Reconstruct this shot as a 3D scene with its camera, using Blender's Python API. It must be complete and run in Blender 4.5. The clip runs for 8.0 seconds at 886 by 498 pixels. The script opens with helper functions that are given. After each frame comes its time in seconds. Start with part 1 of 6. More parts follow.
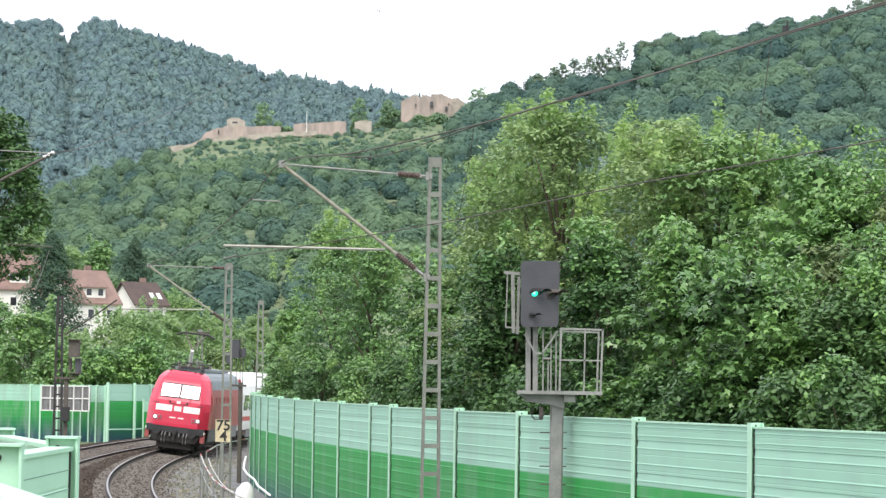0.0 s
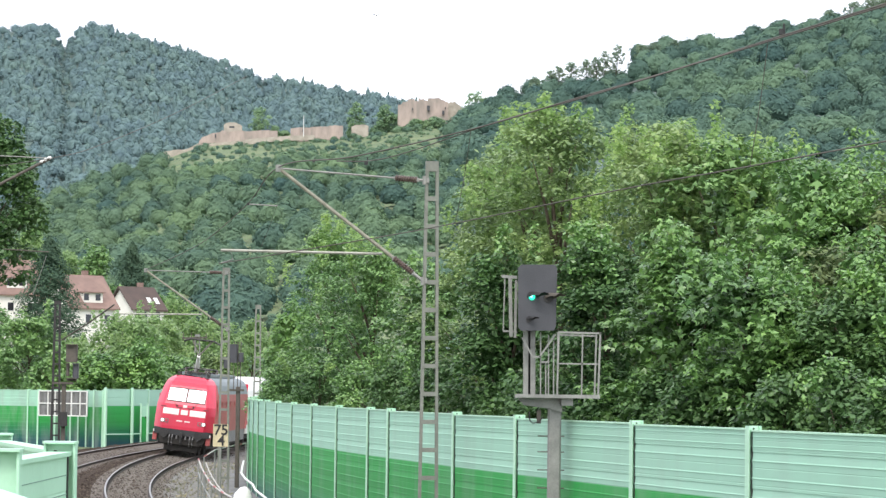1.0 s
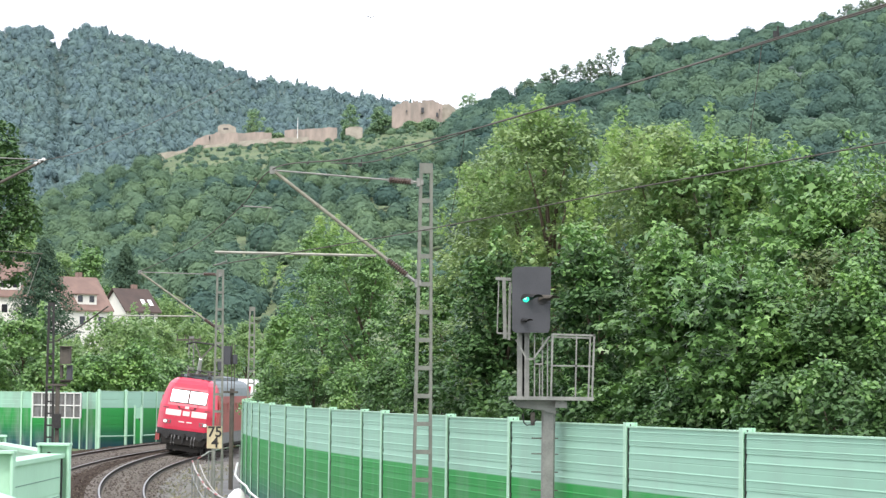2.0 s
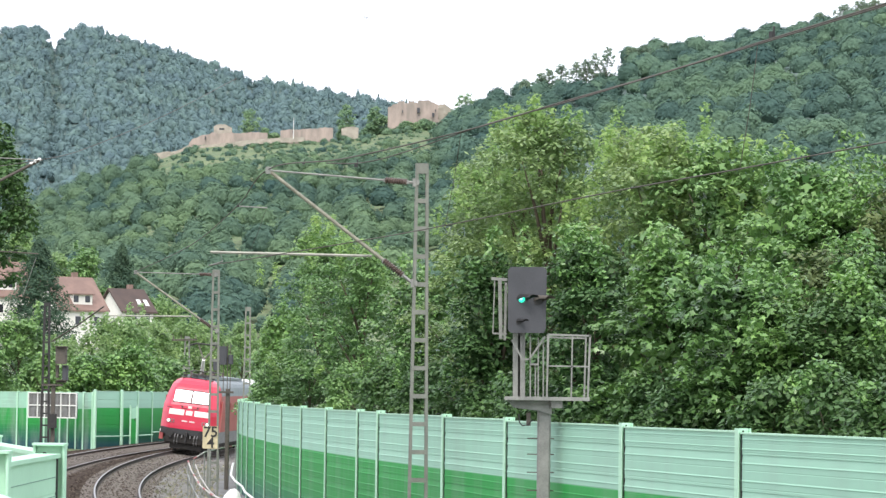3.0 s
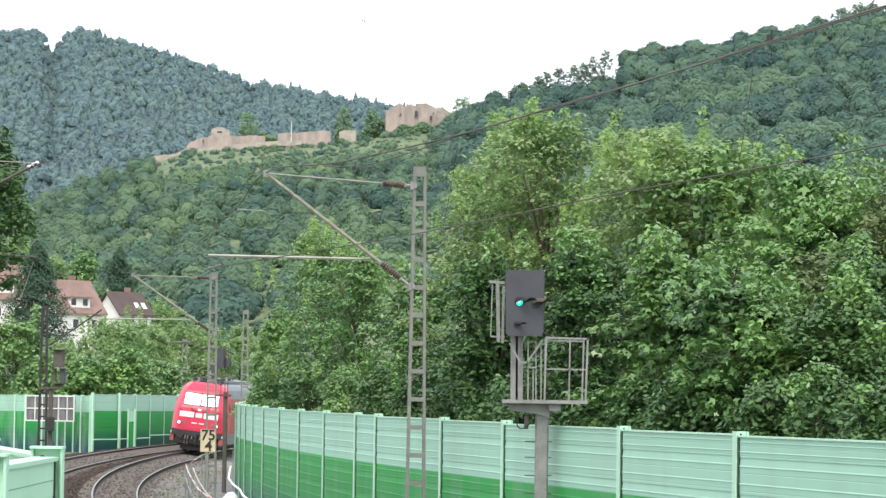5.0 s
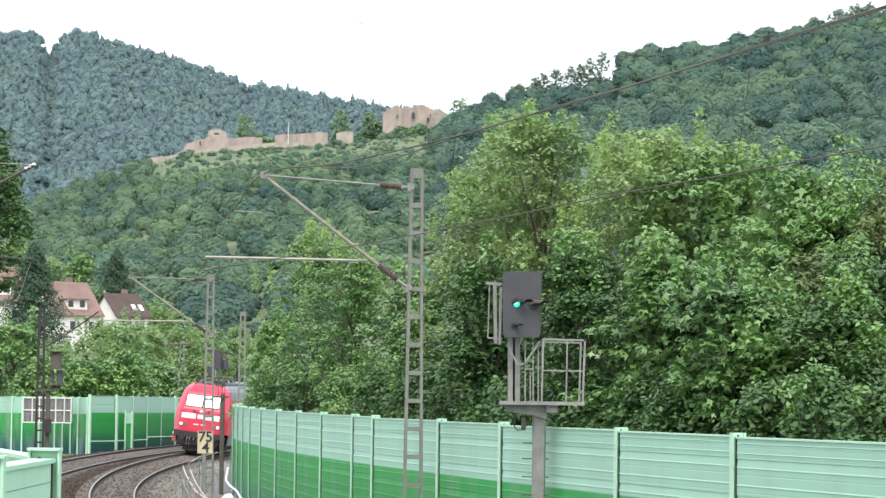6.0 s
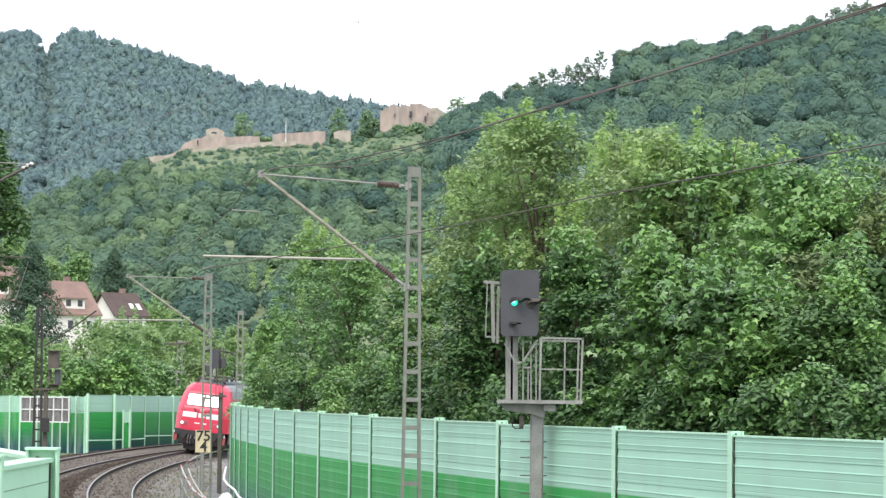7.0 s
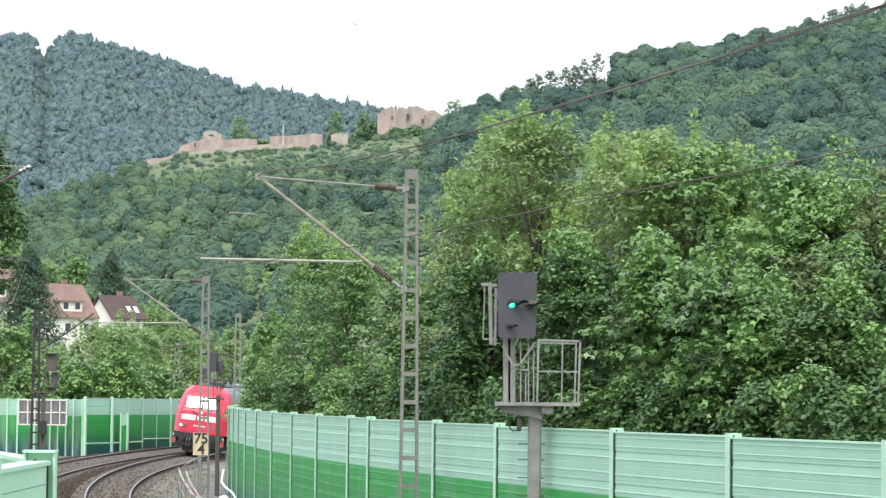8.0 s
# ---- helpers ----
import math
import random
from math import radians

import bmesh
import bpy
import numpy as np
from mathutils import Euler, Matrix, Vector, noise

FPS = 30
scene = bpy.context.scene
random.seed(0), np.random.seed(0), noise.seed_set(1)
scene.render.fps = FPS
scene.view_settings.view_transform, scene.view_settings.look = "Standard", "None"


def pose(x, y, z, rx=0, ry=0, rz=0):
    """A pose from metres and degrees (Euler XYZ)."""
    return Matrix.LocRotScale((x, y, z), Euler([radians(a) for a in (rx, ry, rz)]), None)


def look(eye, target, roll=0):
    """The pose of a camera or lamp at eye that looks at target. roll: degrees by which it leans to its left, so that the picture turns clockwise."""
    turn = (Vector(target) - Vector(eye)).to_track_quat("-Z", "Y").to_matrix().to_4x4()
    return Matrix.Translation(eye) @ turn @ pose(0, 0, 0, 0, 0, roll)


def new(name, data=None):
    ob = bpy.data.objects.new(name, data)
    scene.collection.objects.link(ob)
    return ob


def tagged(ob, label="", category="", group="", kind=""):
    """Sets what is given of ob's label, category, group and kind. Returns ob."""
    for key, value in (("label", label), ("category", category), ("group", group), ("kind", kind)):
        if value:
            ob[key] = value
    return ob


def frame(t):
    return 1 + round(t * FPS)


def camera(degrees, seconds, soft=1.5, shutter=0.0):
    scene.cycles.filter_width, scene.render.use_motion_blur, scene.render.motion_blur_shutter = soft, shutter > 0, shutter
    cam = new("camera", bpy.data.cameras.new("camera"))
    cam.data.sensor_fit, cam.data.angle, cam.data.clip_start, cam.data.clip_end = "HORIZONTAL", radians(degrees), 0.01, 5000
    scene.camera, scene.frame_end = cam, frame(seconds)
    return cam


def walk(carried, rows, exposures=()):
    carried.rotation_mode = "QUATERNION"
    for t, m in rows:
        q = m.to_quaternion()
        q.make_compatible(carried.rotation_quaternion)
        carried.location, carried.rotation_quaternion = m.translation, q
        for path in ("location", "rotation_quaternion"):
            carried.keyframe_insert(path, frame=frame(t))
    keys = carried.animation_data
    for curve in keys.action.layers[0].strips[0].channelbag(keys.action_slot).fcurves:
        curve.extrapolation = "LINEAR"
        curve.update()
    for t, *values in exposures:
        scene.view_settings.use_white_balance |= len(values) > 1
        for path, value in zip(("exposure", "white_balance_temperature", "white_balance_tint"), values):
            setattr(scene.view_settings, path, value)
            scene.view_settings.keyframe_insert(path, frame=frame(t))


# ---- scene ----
EYE = 3.15


def aim(yaw, pitch, roll):
    """Camera pose from its turn to the left, its tilt up and its lean, in degrees."""
    return (Matrix.Translation((0, 0, EYE)) @ Matrix.Rotation(radians(yaw), 4, "Z")
            @ Matrix.Rotation(radians(90 + pitch), 4, "X") @ Matrix.Rotation(radians(roll), 4, "Z"))


cam = camera(17.823, 8.0, soft=1.4)
walk(cam, [
    (0.0, aim(0.4637, 2.9481, 0.890)), (0.5, aim(0.4479, 2.9706, 0.8252)), (1.0, aim(0.4089, 3.029, 0.7229)),
    (1.5, aim(0.3441, 3.0653, 0.7282)), (3.0, aim(0.2034, 3.0771, 0.7785)), (3.5, aim(0.1688, 3.097, 0.8009)),
    (4.0, aim(0.1732, 3.0976, 0.8323)), (4.5, aim(0.1865, 3.1144, 0.800)), (6.0, aim(0.0997, 3.1722, 0.7329)),
    (6.5, aim(0.0849, 3.1621, 0.7254)), (7.0, aim(0.0523, 3.1478, 0.6578)), (7.5, aim(0.0303, 3.15, 0.6217)),
    (8.0, aim(0.0, 3.1961, 0.5844)),
])

# ---- daylight: bright overcast sky, weak wide sun ----
world = bpy.data.worlds.new("overcast_sky")
scene.world = world
world.use_nodes = True
wn, wl = world.node_tree.nodes, world.node_tree.links
wn.clear()
sky = wn.new("ShaderNodeTexSky")
sky.sky_type, sky.sun_disc = "NISHITA", False
sky.sun_elevation, sky.sun_rotation = radians(53), radians(186)
sky.dust_density, sky.air_density = 6.0, 1.0
bg_sky, bg_cloud, add = wn.new("ShaderNodeBackground"), wn.new("ShaderNodeBackground"), wn.new("ShaderNodeAddShader")
bg_sky.inputs[1].default_value = 0.05
bg_cloud.inputs[0].default_value = (0.925, 0.95, 1.05, 1)
bg_cloud.inputs[1].default_value = 1.2
out = wn.new("ShaderNodeOutputWorld")
wl.new(sky.outputs[0], bg_sky.inputs[0])
wl.new(bg_sky.outputs[0], add.inputs[0])
wl.new(bg_cloud.outputs[0], add.inputs[1])
wl.new(add.outputs[0], out.inputs[0])
sun = new("sun", bpy.data.lights.new("sun", "SUN"))
sun.data.energy, sun.data.angle, sun.data.color = 1.3, radians(20), (1.0, 0.98, 0.94)
# the sun stands behind the camera on the left
sun.matrix_world = look((-8, -74, 100), (0, 0, 0))
scene.view_settings.exposure = 0.45


# ---- materials ----
def material(name, base, rough=0.7, metal=0.0, spec=0.5):
    m = bpy.data.materials.new(name)
    m.use_nodes = True
    b = m.node_tree.nodes["Principled BSDF"]
    b.inputs["Base Color"].default_value = (*base, 1)
    b.inputs["Roughness"].default_value = rough
    b.inputs["Metallic"].default_value = metal
    b.inputs["Specular IOR Level"].default_value = spec
    return m


def nodes_of(m):
    return m.node_tree.nodes, m.node_tree.links, m.node_tree.nodes["Principled BSDF"]


def mixed(m, fac, a, b):
    n, l, _ = nodes_of(m)
    x = n.new("ShaderNodeMix")
    x.data_type = "RGBA"
    if hasattr(fac, "node"):
        l.new(fac, x.inputs[0])
    else:
        x.inputs[0].default_value = fac
    for k, c in ((6, a), (7, b)):
        if hasattr(c, "node"):
            l.new(c, x.inputs[k])
        else:
            x.inputs[k].default_value = (*c, 1)
    return x.outputs[2]


def noisy(m, scale, detail=4.0, coords="Object", lo=0.35, hi=0.65, rough=0.55, stretch=None):
    """A noise from 0 to 1, with scale in waves a metre."""
    n, l, _ = nodes_of(m)
    if coords == "World":
        src = n.new("ShaderNodeNewGeometry").outputs["Position"]
    else:
        src = n.new("ShaderNodeTexCoord").outputs[coords]
    if stretch:
        mp = n.new("ShaderNodeMapping")
        mp.inputs["Scale"].default_value = stretch
        l.new(src, mp.inputs[0])
        src = mp.outputs[0]
    t = n.new("ShaderNodeTexNoise")
    t.inputs["Scale"].default_value, t.inputs["Detail"].default_value, t.inputs["Roughness"].default_value = scale, detail, rough
    l.new(src, t.inputs["Vector"])
    r = n.new("ShaderNodeMapRange")
    r.inputs[1].default_value, r.inputs[2].default_value = lo, hi
    l.new(t.outputs[0], r.inputs[0])
    return r.outputs[0]


def bumped(m, height, strength=0.3, distance=0.01):
    n, l, b = nodes_of(m)
    k = n.new("ShaderNodeBump")
    k.inputs["Strength"].default_value, k.inputs["Distance"].default_value = strength, distance
    l.new(height, k.inputs["Height"])
    l.new(k.outputs[0], b.inputs["Normal"])


def weathered(name, a, b, scale=3.0, rough=0.7, metal=0.0, fine=40.0, bump=0.2, spec=0.5, stretch=None, coords="Object"):
    """Two tones in large patches, with fine grain on top."""
    m = material(name, a, rough, metal, spec)
    n, l, bs = nodes_of(m)
    c = mixed(m, noisy(m, scale, coords=coords, stretch=stretch), a, b)
    g = noisy(m, fine, 3, coords=coords)
    dark = tuple(0.72 * v for v in a)
    c2 = n.new("ShaderNodeMix")
    c2.data_type, c2.inputs[0].default_value = "RGBA", 0.25
    l.new(c, c2.inputs[6])
    l.new(mixed(m, g, dark, b), c2.inputs[7])
    l.new(c2.outputs[2], bs.inputs["Base Color"])
    bumped(m, g, bump, 0.004)
    return m


def foliage(name, light, dark, through_light=0.35, rough=0.36, patch=0.35, gloss=0.55):
    """Leaves: colour varies leaf by leaf and in patches; some light passes through."""
    m = material(name, light, rough, 0.0, gloss)
    n, l, b = nodes_of(m)
    isl = n.new("ShaderNodeNewGeometry").outputs["Random Per Island"]
    c = mixed(m, isl, dark, light)
    yellow = (light[0] * 1.22, light[1] * 1.12, light[2] * 0.9)
    c = mixed(m, noisy(m, patch, 3, coords="World", lo=0.4, hi=0.75), c, mixed(m, isl, light, yellow))
    l.new(c, b.inputs["Base Color"])
    tr = n.new("ShaderNodeBsdfTranslucent")
    l.new(c, tr.inputs[0])
    mx = n.new("ShaderNodeMixShader")
    mx.inputs[0].default_value = through_light
    l.new(b.outputs[0], mx.inputs[1])
    l.new(tr.outputs[0], mx.inputs[2])
    l.new(mx.outputs[0], n["Material Output"].inputs[0])
    return m


def banded(name, lean, dusty=0.28, deep=(0.2, 1.5)):
    """Noise-barrier paint: mint on top, leaf green below, running into dark teal near the ground; dusty streaks."""
    m = material(name, (0.3, 0.6, 0.42), 0.6, 0.0, 0.25)
    n, l, b = nodes_of(m)
    sep = n.new("ShaderNodeSeparateXYZ")
    l.new(n.new("ShaderNodeNewGeometry").outputs["Position"], sep.inputs[0])
    z = sep.outputs[2]

    def ramp(lo, hi):
        r = n.new("ShaderNodeMapRange")
        r.inputs[1].default_value, r.inputs[2].default_value = lo, hi
        l.new(z, r.inputs[0])
        return r.outputs[0]
    low = mixed(m, ramp(*deep), (0.016, 0.075, 0.085), (0.024, 0.245, 0.052))
    low = mixed(m, ramp(1.15, lean), low, (0.027, 0.30, 0.062))
    col = mixed(m, ramp(lean - 0.012, lean + 0.012), low, (0.315, 0.545, 0.415))
    dust = noisy(m, 1.3, 5, coords="World", lo=0.45, hi=0.8, stretch=(1, 1, 0.25))
    f = n.new("ShaderNodeMath")
    f.operation = "MULTIPLY"
    f.inputs[1].default_value = dusty
    l.new(dust, f.inputs[0])
    l.new(mixed(m, f.outputs[0], col, (0.27, 0.33, 0.29)), b.inputs["Base Color"])
    bumped(m, noisy(m, 60, 2, coords="World"), 0.08, 0.003)
    return m


MINT = weathered("mint_paint", (0.455, 0.72, 0.53), (0.40, 0.65, 0.475), 2.0, 0.45, fine=30, bump=0.05)
WALL_R = banded("barrier_paint", 1.80, 0.3, (-0.4, 0.72))
WALL_L = banded("barrier_paint_far", 2.45, 0.06)
WALL_DUSTY = banded("barrier_paint_dusty", 2.36, 0.75)
DIRTY_WHITE = weathered("dirty_white_paint", (0.55, 0.53, 0.5), (0.34, 0.32, 0.29), 9.0, 0.7)
SEAM = weathered("seam_shadow_green", (0.17, 0.30, 0.23), (0.12, 0.22, 0.17), 6.0, 0.8)
STEEL = weathered("galvanised_steel", (0.20, 0.205, 0.19), (0.29, 0.295, 0.27), 4.0, 0.6, 0.3, bump=0.1)
MAST_STEEL = weathered("grey_green_mast_paint", (0.165, 0.175, 0.148), (0.225, 0.235, 0.20), 4.0, 0.65, 0.2, bump=0.1)
RUSTY = weathered("brown_steel", (0.075, 0.068, 0.058), (0.115, 0.10, 0.082), 5.0, 0.75, 0.2)
DARK = weathered("dark_grey_paint", (0.045, 0.048, 0.055), (0.06, 0.062, 0.07), 3.0, 0.55)
BLACK = weathered("black_steel", (0.012, 0.012, 0.013), (0.03, 0.028, 0.026), 6.0, 0.6)
RAIL_TOP = weathered("polished_rail", (0.33, 0.315, 0.295), (0.25, 0.235, 0.22), 2.0, 0.38, 0.85, bump=0.03)
RAIL_SIDE = weathered("rusty_rail", (0.055, 0.038, 0.03), (0.035, 0.025, 0.02), 6.0, 0.85)
SLEEPER = weathered("concrete_sleeper", (0.22, 0.20, 0.175), (0.15, 0.13, 0.11), 5.0, 0.9)
PORCELAIN = weathered("brown_porcelain", (0.085, 0.06, 0.05), (0.15, 0.115, 0.10), 9.0, 0.25)
WHITE = weathered("white_paint", (0.78, 0.78, 0.75), (0.68, 0.67, 0.64), 2.0, 0.5, bump=0.05)
# a little haze put into the red: slightly pinker than the plain paint
RED = weathered("traffic_red_paint", (0.60, 0.026, 0.065), (0.50, 0.024, 0.055), 1.2, 0.3, bump=0.03)
RED_DUSTY = weathered("dusty_red_side", (0.36, 0.075, 0.07), (0.27, 0.07, 0.065), 0.8, 0.55, bump=0.05)
ROOF_GREY = weathered("roof_grey", (0.15, 0.18, 0.19), (0.21, 0.24, 0.25), 1.0, 0.6)
UNDER = weathered("undercarriage_dirt", (0.022, 0.02, 0.019), (0.04, 0.035, 0.03), 5.0, 0.8)
SKIRT = weathered("grey_skirt", (0.20, 0.20, 0.20), (0.14, 0.14, 0.135), 2.0, 0.7)
SCREEN = material("reflecting_windscreen", (0.74, 0.76, 0.80), 0.1, 1.0)
YELLOWISH = weathered("cream_sign_paint", (0.64, 0.55, 0.34), (0.46, 0.40, 0.25), 7.0, 0.5)
SANDSTONE = weathered("red_sandstone", (0.46, 0.37, 0.32), (0.27, 0.235, 0.205), 0.32, 0.9, fine=0.9, bump=0.5, coords="World", stretch=(1, 1, 0.3))
PALE_STONE = weathered("pale_stone", (0.46, 0.41, 0.345), (0.30, 0.275, 0.225), 0.3, 0.9, fine=1.0, bump=0.4, coords="World")
PLASTER = weathered("white_plaster", (0.78, 0.76, 0.70), (0.70, 0.68, 0.62), 0.4, 0.85, fine=6, bump=0.1)
ROOF_DARK = weathered("dark_roof_tiles", (0.095, 0.065, 0.055), (0.065, 0.048, 0.042), 0.8, 0.85, fine=6, bump=0.5)
ROOF_TILE = weathered("brown_roof_tiles", (0.25, 0.165, 0.135), (0.18, 0.12, 0.10), 0.8, 0.85, fine=6, bump=0.5)
PANE = material("dark_window_glass", (0.02, 0.025, 0.03), 0.05, 0.0, 0.6)
CONCRETE = weathered("pale_concrete", (0.36, 0.35, 0.33), (0.28, 0.27, 0.25), 1.0, 0.85)
BARK = weathered("bark", (0.085, 0.065, 0.045), (0.13, 0.10, 0.075), 4.0, 0.95, fine=25, bump=0.7)
LEAF_MAPLE = foliage("maple_leaves", (0.19, 0.335, 0.112), (0.08, 0.175, 0.06), 0.26)
LEAF_FRESH = foliage("fresh_maple_leaves", (0.185, 0.345, 0.098), (0.06, 0.145, 0.048), 0.22)
LEAF_OLIVE = foliage("olive_leaves", (0.25, 0.36, 0.135), (0.125, 0.21, 0.08), 0.32)
STRAW = foliage("dry_weeds", (0.30, 0.28, 0.20), (0.16, 0.17, 0.11), 0.3)
LEAF_LIGHT = foliage("pale_bush_leaves", (0.29, 0.43, 0.18), (0.19, 0.31, 0.13), 0.5)
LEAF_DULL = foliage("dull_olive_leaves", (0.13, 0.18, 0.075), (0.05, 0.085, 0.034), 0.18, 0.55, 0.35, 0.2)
# maple leaves darkened: shade of the lower trees put into the colour
LEAF_SHADE = foliage("shaded_maple_leaves", (0.135, 0.265, 0.074), (0.038, 0.09, 0.03), 0.2)
# hilltop and ridge leaves: distance haze put into the colour, paler and bluer
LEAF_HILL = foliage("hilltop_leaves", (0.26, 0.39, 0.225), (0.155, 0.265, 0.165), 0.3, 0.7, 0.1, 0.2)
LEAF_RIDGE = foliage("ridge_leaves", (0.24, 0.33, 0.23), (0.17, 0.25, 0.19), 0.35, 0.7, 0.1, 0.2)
LEAF_TIP = foliage("young_leaves", (0.30, 0.45, 0.155), (0.19, 0.33, 0.11), 0.5)
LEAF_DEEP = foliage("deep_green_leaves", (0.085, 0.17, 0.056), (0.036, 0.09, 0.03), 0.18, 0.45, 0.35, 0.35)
NEEDLES = foliage("dark_needles", (0.085, 0.145, 0.095), (0.06, 0.105, 0.072), 0.35, 0.85, 0.35, 0.1)


def woodland(name, light, dark, grain, relief, gaps=0.5):
    """Far woods, with haze put into their colours: every tree has its own tone, with a leafy grain and relief."""
    m = material(name, light, 0.9, 0.0, 0.1)
    n, l, b = nodes_of(m)
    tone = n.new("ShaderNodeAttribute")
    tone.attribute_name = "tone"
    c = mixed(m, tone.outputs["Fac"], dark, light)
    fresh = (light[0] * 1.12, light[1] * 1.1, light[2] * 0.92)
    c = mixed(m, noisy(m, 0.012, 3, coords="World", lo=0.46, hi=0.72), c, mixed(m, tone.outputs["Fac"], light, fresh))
    isl = n.new("ShaderNodeNewGeometry").outputs["Random Per Island"]
    f = n.new("ShaderNodeMath")
    f.operation, f.inputs[1].default_value = "MULTIPLY", 0.14
    l.new(isl, f.inputs[0])
    c = mixed(m, f.outputs[0], c, fresh)
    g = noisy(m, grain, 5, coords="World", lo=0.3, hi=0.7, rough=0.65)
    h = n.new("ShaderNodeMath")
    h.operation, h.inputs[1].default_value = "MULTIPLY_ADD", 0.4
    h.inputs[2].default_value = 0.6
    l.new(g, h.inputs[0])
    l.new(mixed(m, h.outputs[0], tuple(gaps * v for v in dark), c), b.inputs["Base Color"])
    bumped(m, g, 0.6, relief)
    tr = n.new("ShaderNodeBsdfTranslucent")
    l.new(b.inputs["Base Color"].links[0].from_socket, tr.inputs[0])
    mx = n.new("ShaderNodeMixShader")
    mx.inputs[0].default_value = 0.18
    l.new(b.outputs[0], mx.inputs[1])
    l.new(tr.outputs[0], mx.inputs[2])
    l.new(mx.outputs[0], n["Material Output"].inputs[0])
    return m


# blue added to both hill woods' colours for the distance haze
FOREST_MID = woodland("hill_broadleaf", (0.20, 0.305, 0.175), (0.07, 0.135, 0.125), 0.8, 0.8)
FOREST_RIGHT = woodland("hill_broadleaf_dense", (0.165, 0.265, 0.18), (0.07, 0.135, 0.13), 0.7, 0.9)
# haze put into the mountain's colour: bluer still, its grain hardly darkened
FOREST_FAR = woodland("hazy_mountain_wood", (0.175, 0.262, 0.25), (0.142, 0.215, 0.235), 0.15, 0.15, 0.92)


def ground_material():
    """Grass and scrub, with bare earth patches on the slopes."""
    m = material("grassland", (0.1, 0.14, 0.05), 0.95)
    n, l, b = nodes_of(m)
    g = mixed(m, noisy(m, 0.05, 6, coords="World"), (0.075, 0.135, 0.06), (0.145, 0.195, 0.085))
    g = mixed(m, noisy(m, 0.6, 5, coords="World", lo=0.47, hi=0.72), g, (0.165, 0.16, 0.10))
    l.new(g, b.inputs["Base Color"])
    bumped(m, noisy(m, 1.5, 6, coords="World"), 0.6, 0.3)
    return m


def ballast_material():
    m = material("ballast", (0.15, 0.12, 0.1), 0.95, 0.0, 0.08)
    n, l, b = nodes_of(m)
    v = n.new("ShaderNodeTexVoronoi")
    v.inputs["Scale"].default_value = 16
    l.new(n.new("ShaderNodeNewGeometry").outputs["Position"], v.inputs["Vector"])
    s = n.new("ShaderNodeSeparateColor")
    l.new(v.outputs["Color"], s.inputs[0])
    c = mixed(m, s.outputs[0], (0.026, 0.019, 0.014), (0.088, 0.066, 0.05))
    c = mixed(m, noisy(m, 0.5, 4, coords="World"), c, (0.045, 0.031, 0.023))
    l.new(c, b.inputs["Base Color"])
    bumped(m, v.outputs["Distance"], 0.8, 0.05)
    return m


GRASS, BALLAST = ground_material(), ballast_material()
WOOD_FLOOR = weathered("woodland_floor", (0.08, 0.125, 0.115), (0.10, 0.145, 0.12), 0.05, 0.95, fine=0.8, bump=0.4, coords="World")
CESS = weathered("pale_gravel", (0.25, 0.24, 0.22), (0.085, 0.078, 0.065), 2.2, 0.95, fine=9, bump=0.8, coords="World")


